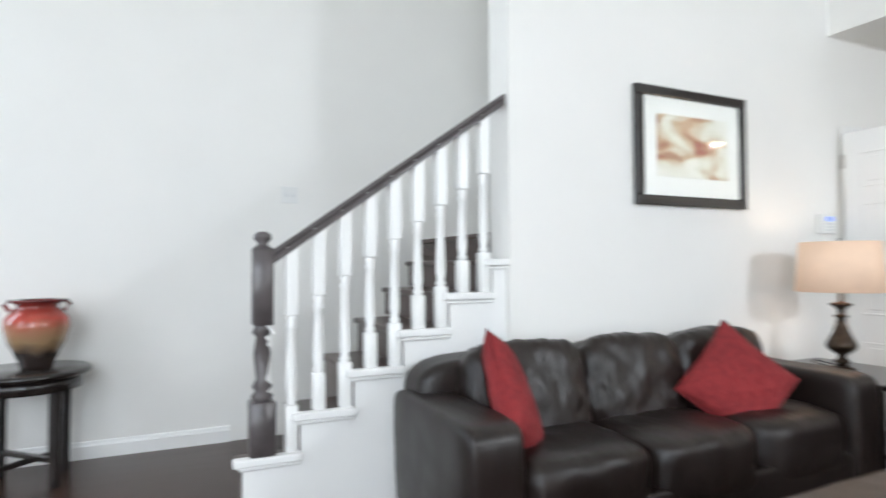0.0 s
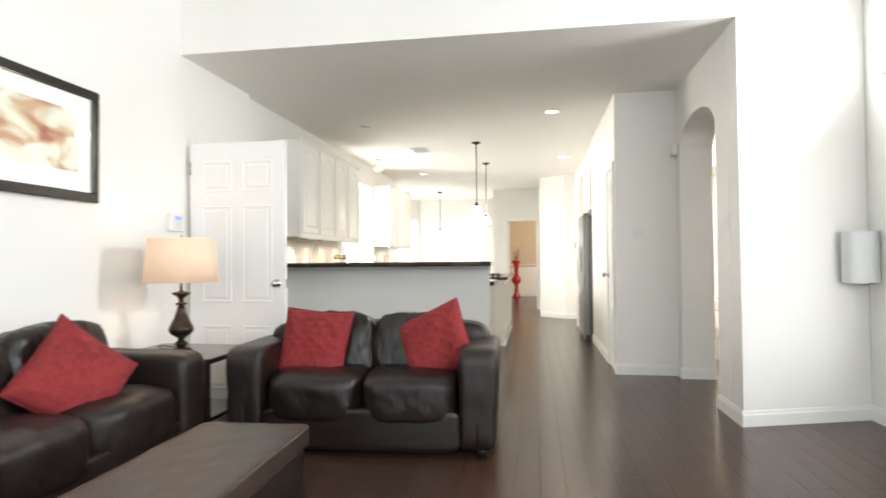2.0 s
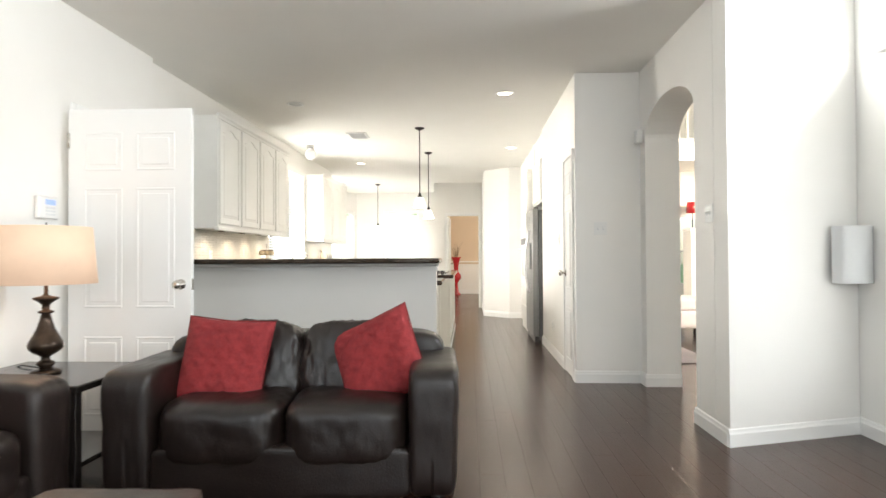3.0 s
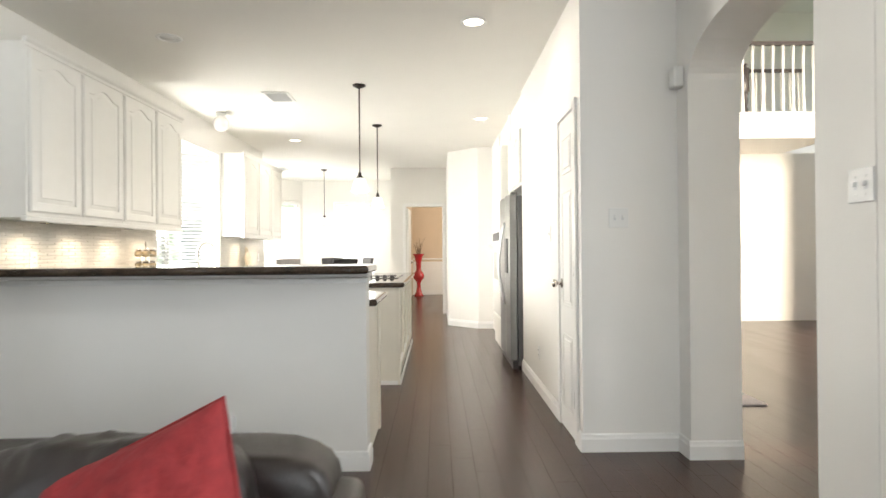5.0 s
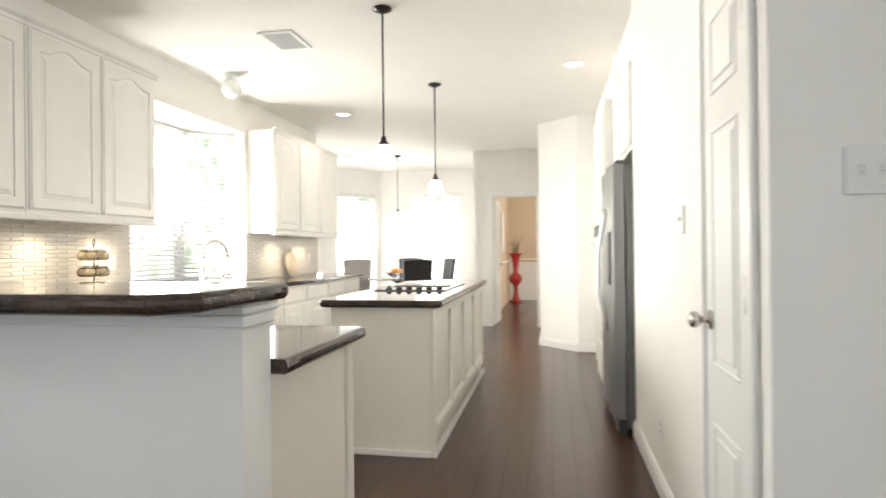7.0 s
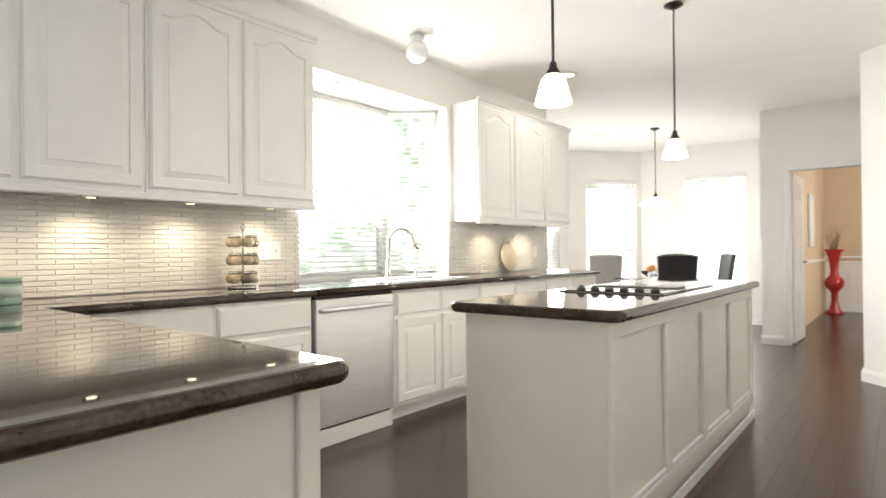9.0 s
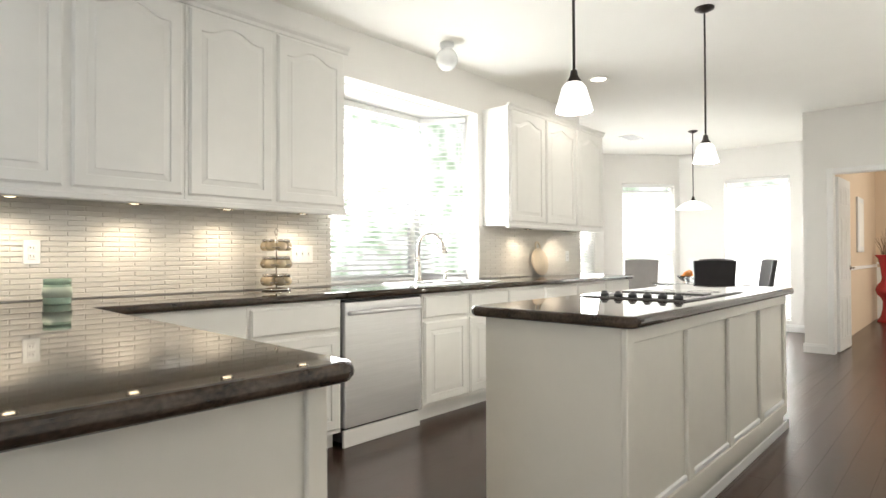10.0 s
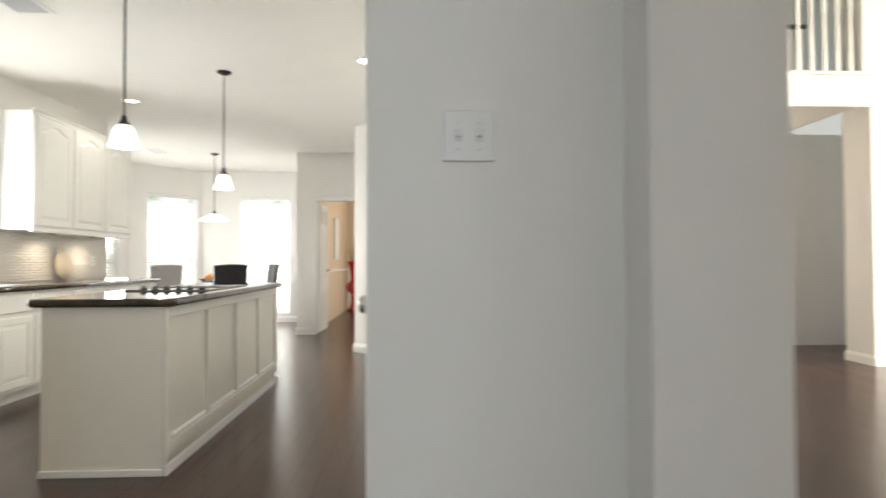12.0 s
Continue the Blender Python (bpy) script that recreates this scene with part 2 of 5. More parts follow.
def prism(bm, pts, axis, a0, a1, bevel=0.0):
    """A flat outline pushed along an axis from a0 to a1; pts are the two other coordinates in order."""
    def put(p, a):
        v = list(p)
        v.insert("xyz".index(axis), a)
        return bm.verts.new(v)
    lo, hi = [put(p, a0) for p in pts], [put(p, a1) for p in pts]
    fs = [bm.faces.new(lo), bm.faces.new(hi)]
    for i in range(len(pts)):
        j = (i + 1) % len(pts)
        fs.append(bm.faces.new((lo[i], lo[j], hi[j], hi[i])))
    bmesh.ops.recalc_face_normals(bm, faces=fs)
    if bevel:
        es = list({e for f in fs[:2] for e in f.edges})
        bmesh.ops.bevel(bm, geom=es, offset=bevel, segments=2, profile=0.5, affect="EDGES", clamp_overlap=True)
    return bm


def cushion(bm, cx, cy, cz, sx, sy, sz, power=5.0, n=14, wrinkle=0.006, wscale=7.0, seed=0.0, m=None):
    """A soft upholstered block: rounded edges, swollen faces and shallow creases."""
    vs = bmesh.ops.create_cube(bm, size=2)["verts"]
    es = list({e for v in vs for e in v.link_edges})
    bmesh.ops.subdivide_edges(bm, edges=es, cuts=n, use_grid_fill=True)
    for v in bm.verts:
        p = v.co.copy()
        big = max(abs(p.x), abs(p.y), abs(p.z))
        norm = (abs(p.x) ** power + abs(p.y) ** power + abs(p.z) ** power) ** (1 / power)
        q = p * (big / norm) if norm > 0 else p
        d = noise.noise(Vector((q.x * sx, q.y * sy, q.z * sz)) * wscale + Vector((seed, seed * 2, 0)))
        d2 = noise.noise(Vector((q.x * sx * 3, q.y * sy, q.z * sz)) * wscale * 1.7 + Vector((seed, 5, seed)))
        w = Vector((q.x * sx / 2, q.y * sy / 2, q.z * sz / 2)) + q.normalized() * (d + 0.6 * d2) * wrinkle
        if m is not None:
            w = m @ w
        v.co = w + Vector((cx, cy, cz))
        for f in v.link_faces:
            f.smooth = True
    return bm


def finish(ob, bm, material):
    me = bpy.data.meshes.new(ob if isinstance(ob, str) else ob.name)
    bmesh.ops.recalc_face_normals(bm, faces=bm.faces)
    bm.to_mesh(me)
    bm.free()
    for m in material if isinstance(material, (list, tuple)) else [material]:
        me.materials.append(m)
    return me


def part(name, bm, material, parent=None, label=""):
    ob = new(name, finish(name, bm, material))
    if parent is not None:
        ob.parent = parent
    return tagged(ob, label)


def mesh_part(name, me, parent, m=None, label=""):
    ob = new(name, me)
    ob.parent = parent
    if m is not None:
        ob.matrix_basis = m
    return tagged(ob, label)


def thing(name, label, category, m=None, group="", kind=""):
    ob = new(name)
    ob.empty_display_size = 0.1
    if m is not None:
        ob.matrix_basis = m
    return tagged(ob, label, category, group, kind)


def structure(name, bm, material, label, category):
    return tagged(part(name, bm, material), label, category, kind="structure")

# ---- structure ----
H, HI = 2.75, 5.2          # kitchen ceiling, living room ceiling
NW, AW = 8.22, 4.65        # kitchen north wall, aisle wall
NL = 8.16                  # living room north wall
BX = 5.91                  # line where the low ceiling begins

# north wall: living part, kitchen part with doorway and sink bay
bm = bmesh.new()
bm_box(bm, 3.305, BX, NL, 8.36, 0, HI)
structure("wall_north", bm, M_WALL, "tall smooth white painted living room wall", "wall")
bm = bmesh.new()
bm_box(bm, BX, 6.10, NL, 8.36, 0, H)
bm_box(bm, 6.10, 6.92, NL, 8.36, 2.07, H)
bm_box(bm, 6.92, 7.02, NL, 8.36, 0, H)
bm_box(bm, 7.02, 9.90, NW, 8.36, 0, H)
bm_box(bm, 9.90, 11.52, NW, 8.36, 0, 0.885)
bm_box(bm, 9.90, 11.52, NW, 8.36, 2.40, H)
bm_box(bm, 11.52, 13.36, NW, 8.36, 0, H)
structure("wall_north_kitchen", bm, M_WALL, "white painted kitchen wall above the worktop", "wall")
bm = bmesh.new()
bm_box(bm, 6.02, 6.10, 8.36, 9.1, 0, 2.2)
bm_box(bm, 6.92, 7.00, 8.36, 9.1, 0, 2.2)
bm_box(bm, 6.02, 7.00, 9.1, 9.18, 0, 2.2)
bm_box(bm, 6.02, 7.00, 8.36, 9.18, 2.2, 2.28)
structure("wall_closet", bm, M_WALL, "plain white closet walls behind the door", "wall")
# sink bay: three-sided projecting window
bm = bmesh.new()
prism(bm, [(9.90, 8.36), (11.52, 8.36), (11.22, 8.78), (10.20, 8.78)], "z", 2.39, 2.45)
prism(bm, [(9.90, 8.36), (11.52, 8.36), (11.22, 8.78), (10.20, 8.78)], "z", 0.80, 0.885)
structure("wall_bay", bm, M_TRIM, "white painted head and sill of the bay window", "wall")
# high wall over the opening, arch wall, switch wall
structure("wall_header", box(BX, 6.12, 4.081, NL - 0.001, H, HI), M_WALL, "white wall above the kitchen opening", "wall")
ARCH_L, ARCH_R, SPRING, RISE = 6.40, 7.485, 2.13, 0.245
bm = bmesh.new()
bm_box(bm, 6.102, ARCH_L, 3.79, 4.08, 0, H)
mid, rad = (ARCH_L + ARCH_R) / 2, (ARCH_R - ARCH_L) / 2
pts = [(mid - rad * math.cos(math.pi * i / 24), SPRING + RISE * math.sin(math.pi * i / 24)) for i in range(25)] + [(ARCH_R, H), (ARCH_L, H)]
prism(bm, pts, "y", 3.79, 4.08)
bm_box(bm, ARCH_R, 7.80, 3.79, 4.08, 0, H)
structure("wall_arch", bm, M_WALL, "white wall with an arched opening", "wall")
structure("wall_arch_upper", box(6.121, 7.80, 3.79, 4.08, H + 0.002, HI), M_WALL, "white upper wall above the arch", "wall")
bm = prism(bmesh.new(), [(7.63, 4.08), (7.80, 4.08), (7.80, 4.50), (9.96, 4.50), (9.96, AW), (7.63, AW)], "z", 0, H)
structure("wall_aisle", bm, M_WALL, "white wall along the kitchen aisle", "wall")
structure("wall_niche", box(9.96, 12.0, 3.90, 4.00, 0, H), M_WALL, "white wall behind the fridge and ovens", "wall")
structure("wall_niche_head", box(9.96, 10.92, 4.002, AW - 0.02, 2.42, H), M_WALL, "white wall above the oven unit", "wall")
structure("wall_niche_side", box(10.92, 11.0, 4.002, AW, 0, H), M_WALL, "narrow white wall between fridge and ovens", "wall")
structure("wall_fridge_head", box(11.0, 12.0, 4.002, AW - 0.02, 2.42, H), M_WALL, "white wall above the fridge", "wall")
structure("wall_aisle_far", box(12.0, 13.02, 4.50, AW, 0, H), M_WALL, "white wall beyond the fridge", "wall")
bm = bmesh.new()
prism(bm, [(13.02, 4.45), (13.02, 4.87), (13.45, 5.31), (15.17, 5.31), (15.17, 5.16), (13.53, 5.16), (13.17, 4.80), (13.17, 4.45)], "z", 0, H)
structure("wall_corner_pantry", bm, M_WALL, "white angled corner wall beyond the fridge", "wall")
# wall with the dining doorway
bm = bmesh.new()
bm_box(bm, 15.17, 15.31, 4.4, 5.39, 0, H)
bm_box(bm, 15.17, 15.31, 5.39, 6.07, 2.02, H)
bm_box(bm, 15.17, 15.31, 6.07, 6.36, 0, H)
structure("wall_dining", bm, M_WALL, "white wall with the dining room doorway", "wall")
# breakfast nook, a bay with three windows
NB = 17.05


def wall_run(bm, a, b, h0, h1, thick, hole=None):
    """An upright wall from a to b in the plan, with one hole (start, end along it, bottom, top)."""
    a, b = Vector((*a, 0)), Vector((*b, 0))
    d = (b - a).normalized()
    n = Vector((-d.y, d.x, 0)) * thick
    length = (b - a).length

    def slab(s0, s1, z0, z1):
        p = [a + d * s0, a + d * s1, a + d * s1 + n, a + d * s0 + n]
        prism(bm, [(v.x, v.y) for v in p], "z", z0, z1)
    if hole:
        s0, s1, z0, z1 = hole
        slab(0, s0, h0, h1)
        slab(s1, length, h0, h1)
        slab(s0, s1, h0, z0)
        slab(s0, s1, z1, h1)
    else:
        slab(0, length, h0, h1)


for nm, a, b, hole in (("wall_nook_south", (15.31, 6.36), (NB, 6.36), None), ("wall_nook_east", (NB, 6.36), (NB, 8.45), (0.51, 1.41, 0.16, 2.28)),
                       ("wall_nook_corner", (NB, 8.45), (16.08, 9.30), (0.09, 0.98, 0.16, 2.28)), ("wall_nook_north", (16.08, 9.30), (13.36, 9.30), (0.30, 1.60, 0.16, 2.28)),
                       ("wall_nook_west", (13.36, 9.44), (13.36, 8.36), None)):
    bm = bmesh.new()
    wall_run(bm, a, b, 0, H, -0.14, hole)
    structure(nm, bm, M_WALL, "bright white breakfast nook wall", "wall")
# living room south wall with glazed door, arched window and an added tall window; west wall with an added window; stair
# hall
bm = bmesh.new()
bm_box(bm, 5.87, 6.32, 3.01, 3.15, 0, HI)
bm_box(bm, 4.95, 5.87, 3.01, 3.15, 2.08, 2.34)
cx, cr = 5.41, 0.46
pts = [(cx - cr * math.cos(math.pi * i / 20), 2.34 + cr * math.sin(math.pi * i / 20)) for i in range(21)] + [(5.87, HI), (4.95, HI)]
prism(bm, pts, "y", 3.01, 3.15)
bm_box(bm, 1.8, 4.95, 3.01, 3.15, 0, HI)
bm_box(bm, -1.3, 1.8, 3.01, 3.15, 0, 0.5)
bm_box(bm, -1.3, 1.8, 3.01, 3.15, 3.9, HI)
bm_box(bm, -2.0, -1.3, 3.01, 3.15, 0, HI)
structure("wall_south", bm, M_WALL, "white exterior wall with a glazed door", "wall")
structure("wall_south_return", prism(bmesh.new(), [(BX, 4.078), (6.20, 3.152), (6.34, 3.152), (6.10, 3.788), (6.10, 4.078)], "z", 0, HI), M_WALL, "white wall beside the glazed door", "wall")
bm = bmesh.new()
bm_box(bm, -2.14, -2.0, 3.01, 4.9, 0, HI)
bm_box(bm, -2.14, -2.0, 4.9, 7.5, 0, 0.6)
bm_box(bm, -2.14, -2.0, 4.9, 7.5, 3.8, HI)
bm_box(bm, -2.14, -2.0, 7.5, 9.9, 0, HI)
structure("wall_west", bm, M_WALL, "unseen white wall with an added window opening", "wall")
structure("wall_stair_back", box(-2.14, 4.4, 9.76, 9.9, 0, HI), M_WALL, "tall white wall behind the staircase", "wall")
structure("wall_stair_end", box(4.26, 4.4, 8.32, 9.76, 0, HI), M_WALL, "white wall at the head of the stairs", "wall")
structure("ceiling_living", box(-2.2, 6.4, 2.9, 10.0, HI, HI + 0.12), M_CEIL, "high white living room ceiling", "ceiling")
bm = bmesh.new()
bm_box(bm, 6.12, 13.30, 3.80, 8.34, H, H + 0.12)
bm_box(bm, 13.30, 17.3, 4.3, 9.6, H, H + 0.12)
structure("ceiling", bm, M_CEIL, "white textured kitchen ceiling", "ceiling")
# dining room
bm = bmesh.new()
bm_box(bm, 19.95, 20.1, 3.0, 6.216, 0, H)
bm_box(bm, 15.315, 19.95, 6.16, 6.216, 0, H)
structure("wall_dining_room", bm, M_BEIGE, "warm beige painted dining room walls", "wall")
structure("wall_dining_side", box(15.31, 20.1, 3.0, 3.12, 0, H), M_BEIGE, "warm beige painted wall", "wall")
structure("ceiling_dining", box(15.3, 20.2, 2.9, 6.8, H + 0.13, H + 0.2), M_CEIL, "white dining room ceiling", "ceiling")
for z in (0.95, 0.86):
    structure("trim_dining_rail", box(19.925, 19.948, 3.2, 6.15, z, z + 0.035, bevel=0.006), M_TRIM, "white painted chair rail", "trim")
structure("baseboard_dining", box(19.93, 19.948, 3.2, 6.15, 0, 0.12, bevel=0.004), M_TRIM, "white painted baseboard", "baseboard")
structure("trim_wainscot", box(19.935, 19.946, 3.2, 6.15, 0.12, 0.86), M_WALL, "white panelled wainscot", "trim")
for y in (3.6, 4.6, 5.35):
    bm = bmesh.new()
    for a in ((y, y + 0.42, 0.28, 0.30), (y, y + 0.42, 0.70, 0.72), (y, y + 0.02, 0.30, 0.70), (y + 0.40, y + 0.42, 0.30, 0.70)):
        bm_box(bm, 19.92, 19.934, *a)
    structure("trim_panel_mould", bm, M_TRIM, "white raised wainscot panel moulding", "trim")
structure("trim_dining_side_rail", box(15.4, 19.9, 6.137, 6.159, 0.90, 0.95, bevel=0.006), M_TRIM, "white painted chair rail", "trim")
# foyer beyond the arch
FY = 13.6
bm = bmesh.new()
bm_box(bm, FY, FY + 0.14, -4.0, 1.18, 0, 2.72)
bm_box(bm, FY, FY + 0.14, 1.18, 1.72, 0, 0.55)
bm_box(bm, FY, FY + 0.14, 1.18, 1.72, 1.85, 2.72)
bm_box(bm, FY, FY + 0.14, 1.72, 3.95, 0, 2.72)
structure("wall_foyer_back", bm, M_WALL, "white foyer wall under the balcony", "wall")
structure("wall_foyer_side", box(12.10, 12.5, -4.0, -0.15, 0, 6.0), M_WALL, "tall white foyer pier", "wall")
structure("wall_foyer_upper", box(16.0, 16.14, -4.0, 4.2, 2.95, 6.0), M_WALL, "white upper landing wall", "wall")
structure("wall_foyer_south", box(5.9, 16.1, -4.14, -4.0, 0, 0.4), M_WALL, "white foyer wall", "wall")
# Opening added in this unseen wall for the foyer fill lamp.
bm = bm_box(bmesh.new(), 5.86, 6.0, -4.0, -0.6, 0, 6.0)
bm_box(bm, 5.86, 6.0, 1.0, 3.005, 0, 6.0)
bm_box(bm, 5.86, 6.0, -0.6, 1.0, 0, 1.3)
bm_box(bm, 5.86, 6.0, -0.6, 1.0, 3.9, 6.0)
structure("wall_foyer_west", bm, M_WALL, "unseen white foyer wall with an added window opening", "wall")
structure("ceiling_foyer", box(5.9, 16.1, -4.2, 3.8, 6.0, 6.1), M_CEIL, "white foyer ceiling", "ceiling")
structure("wall_foyer_north", box(7.80, 16.1, 3.84, 3.9, 0, 6.0), M_WALL, "white foyer wall", "wall")

# floor: a dark bed with boards laid on it
structure("ground", box(-60, 90, -60, 70, -0.30, -0.12), mat("lawn", (0.10, 0.16, 0.05), 0.95, amount=0.4, scale=2), "green lawn outside the house", "lawn")
floor = structure("floor", box(-2.2, 20.2, -4.2, 10.0, -0.12, -0.004), M_UNDER, "dark stained hardwood plank floor", "floor")


# ---- trim ----
def base_run(points, label="white moulded baseboard"):
    """Baseboard along a run of plan points, standing on the left of the direction of travel."""
    for (x0, y0), (x1, y1) in zip(points, points[1:]):
        d = Vector((x1 - x0, y1 - y0, 0))
        bm = bmesh.new()
        L = d.length
        prism(bm, [(0, 0), (0.016, 0), (0.016, 0.075), (0.011, 0.085), (0.008, 0.10), (0, 0.105)], "x", -0.001, L + 0.014)
        m = Matrix.Translation((x0, y0, 0)) @ Matrix.Rotation(math.atan2(d.y, d.x), 4, "Z")
        bmesh.ops.transform(bm, matrix=m, verts=bm.verts)
        structure("baseboard", bm, M_TRIM, label, "baseboard")


for run in ([(6.03, NL), (3.42, NL)], [(7.63, 4.08), (7.63, AW)], [(7.485, 4.08), (7.63, 4.08)], [(7.485, 3.79), (7.485, 4.08)], [(BX, 4.08), (6.40, 4.08)],
            [(6.20, 3.152), (BX, 4.08)], [(5.93, 3.15), (6.20, 3.15)], [(8.25, AW), (9.95, AW)], [(7.63, AW), (7.70, AW)], [(13.02, AW), (13.02, 4.87), (13.45, 5.31), (15.17, 5.31)],
            [(15.17, 6.13), (15.17, 6.36)], [(NB, 6.36), (NB, 8.45), (16.08, 9.30), (13.5, 9.30)], [(2.10, 9.76), (-2.0, 9.76)],
            [(FY, -0.1), (FY, 3.8)], [(12.10, -0.15), (12.5, -0.15)], [(12.10, -4.0), (12.10, -0.15)]):
    base_run(run)


def casing(x0, x1, z1, y, side, w=0.06, t=0.018, along="x", name="trim_casing"):
    """Door casing round an opening, on the wall face at y."""
    bm = bmesh.new()
    a, b = (y, y + side * t) if side > 0 else (y - t, y)
    for u0, u1, z0, z in ((x0 - w, x0, 0, z1 + w), (x1, x1 + w, 0, z1 + w), (x0, x1, z1, z1 + w)):
        if along == "x":
            bm_box(bm, u0, u1, a, b, z0, z, bevel=0.005)
        else:
            bm_box(bm, a, b, u0, u1, z0, z, bevel=0.005)
    structure(name, bm, M_TRIM, "white painted door casing", "trim")


casing(6.10, 6.92, 2.07, NL, -1)
casing(7.76, 8.19, 2.04, AW, 1, w=0.055)
casing(5.39, 6.07, 2.02, 15.17, -1, along="y")
casing(4.95, 5.87, 2.08, 3.15, 1)


# ---- doors ----
def panel_door(w, h, t=0.036, rows=((0.13, 0.62), (0.80, 1.55), (1.66, 1.90)), single=False):
    """A six-panel door leaf standing in the xz plane from the origin, with sunk panels on both faces."""
    bm = bm_box(bmesh.new(), 0, w, -t / 2, t / 2, 0, h, bevel=0.002)
    cols = ((0.10 * w / 0.76, w / 2 - 0.045), (w / 2 + 0.045, w - 0.10 * w / 0.76))
    if single:
        cols = ((0.085, w - 0.085),)
    for z0, z1 in rows:
        for x0, x1 in cols:
            for s in (-1, 1):
                y = s * t / 2
                for a in ((x0, x1, z0, z0 + 0.014), (x0, x1, z1 - 0.014, z1), (x0, x0 + 0.014, z0 + 0.014, z1 - 0.014), (x1 - 0.014, x1, z0 + 0.014, z1 - 0.014)):
                    bm_box(bm, a[0], a[1], y - 0.004, y + 0.004, a[2], a[3], bevel=0.0035)
                bm_box(bm, x0 + 0.035, x1 - 0.035, y - 0.005, y + 0.005, z0 + 0.035, z1 - 0.035, bevel=0.0045)
    return bm


def knob(parent, m, label="satin nickel door knob"):
    bm = lathe(bmesh.new(), [(0, 0), (0.032, 0), (0.032, 0.006), (0.012, 0.010), (0.011, 0.032), (0.022, 0.040), (0.028, 0.052), (0.025, 0.064), (0.012, 0.070), (0, 0.071)], 20)
    ob = part("door_knob", bm, M_NICKEL, parent, label)
    ob.matrix_basis = m
    return ob


def lever(parent, m):
    bm = lathe(bmesh.new(), [(0, 0), (0.030, 0), (0.030, 0.008), (0.012, 0.012), (0.011, 0.045), (0, 0.046)], 18)
    tube(bm, [(0, 0, 0.042), (-0.05, 0.002, 0.044), (-0.105, 0, 0.040)], [0.010, 0.009, 0.007])
    ob = part("door_lever", bm, M_NICKEL, parent, "satin nickel lever handle")
    ob.matrix_basis = m
    return ob


def hinge(parent, x, y, z):
    bm = bm_box(bmesh.new(), x - 0.012, x + 0.012, y - 0.004, y + 0.004, z - 0.045, z + 0.045, bevel=0.002)
    tube(bm, [(x, y, z - 0.05), (x, y, z + 0.05)], 0.007, 8)
    part("hinge", bm, M_NICKEL, parent, "satin nickel hinge")


d = thing("door_1", "white six-panel door standing open into the living room", "door", pose(5.985, NL - 0.045, 0.012, 0, 0, -90), kind="structure")
part("leaf", panel_door(0.79, 2.045), M_TRIM, d)
knob(d, pose(0.725, -0.018, 0.945, 90, 0, 0))
knob(d, pose(0.725, 0.018, 0.945, -90, 0, 0))
part("latch_plate", box(0.789, 0.792, -0.011, 0.011, 0.91, 0.98), M_NICKEL, d, "satin nickel latch plate")
for z in (0.25, 1.05, 1.85):
    hinge(d, 0.0, -0.016, z)
d = thing("door_2", "narrow white six-panel pantry door, closed", "door", pose(8.19, AW - 0.012, 0.012, 0, 0, 180), kind="structure")
part("leaf", panel_door(0.43, 2.02, single=True), M_TRIM, d)
knob(d, pose(0.065, -0.018, 0.945, 90, 0, 0))
for z in (0.25, 1.05, 1.80):
    hinge(d, 0.425, -0.022, z)
d = thing("door_3", "white panelled dining room door, swung open", "door", pose(15.33, 6.06, 0.012, 0, 0, -2), kind="structure")
part("leaf", panel_door(0.66, 1.99), M_TRIM, d)
lever(d, pose(0.60, -0.018, 0.945, 90, 0, 0))

# ---- windows with blinds ----
SLAT = {}


def blind(parent, w, h, tilt=42, pitch=0.043):
    """Horizontal slats hanging in the xz plane from the top downwards, with head rail, bottom rail and ladder cords."""
    key = round(w, 3)
    if key not in SLAT:
        bm = bmesh.new()
        prism(bm, [(-0.025, -0.002), (0, 0.001), (0.025, -0.002), (0.025, 0.001), (0, 0.004), (-0.025, 0.001)], "x", -w / 2, w / 2)
        SLAT[key] = finish("slat", bm, M_BLIND)
    part("head_rail", box(-w / 2, w / 2, -0.03, 0.03, h - 0.05, h, bevel=0.004), M_BLIND, parent)
    part("bottom_rail", box(-w / 2, w / 2, -0.025, 0.025, 0.005, 0.025, bevel=0.004), M_BLIND, parent)
    for i in range(int((h - 0.09) / pitch)):
        mesh_part("slat", SLAT[key], parent, pose(0, 0, 0.055 + i * pitch, tilt + random.uniform(-2, 2)))
    for u in (-w * 0.36, w * 0.36):
        bm = bmesh.new()
        for y in (-0.026, 0.026):
            tube(bm, [(u, y, 0.02), (u, y, h - 0.04)], 0.0015, 5)
        part("ladder_cord", bm, M_BLIND, parent)


def window(name, m, w, h, label, blinds=True, tilt=42):
    ob = thing(name, label, "window", m, kind="structure")
    bm = bmesh.new()
    f = 0.045
    for a in ((-w / 2, w / 2, 0, f), (-w / 2, w / 2, h - f, h), (-w / 2, -w / 2 + f, f, h - f), (w / 2 - f, w / 2, f, h - f), (-w / 2 + f, w / 2 - f, h / 2 - 0.02, h / 2 + 0.02)):
        bm_box(bm, a[0], a[1], 0.05, 0.10, a[2], a[3], bevel=0.004)
    part("window_frame", bm, M_TRIM, ob)
    for z0, z1 in ((f, h / 2 - 0.02), (h / 2 + 0.02, h - f)):
        p = part("pane", box(-w / 2 + f, w / 2 - f, 0.072, 0.076, z0, z1), M_GLASS, ob)
        p.visible_shadow = False
    if blinds:
        blind(ob, w - 0.02, h - 0.01, tilt)
    return ob


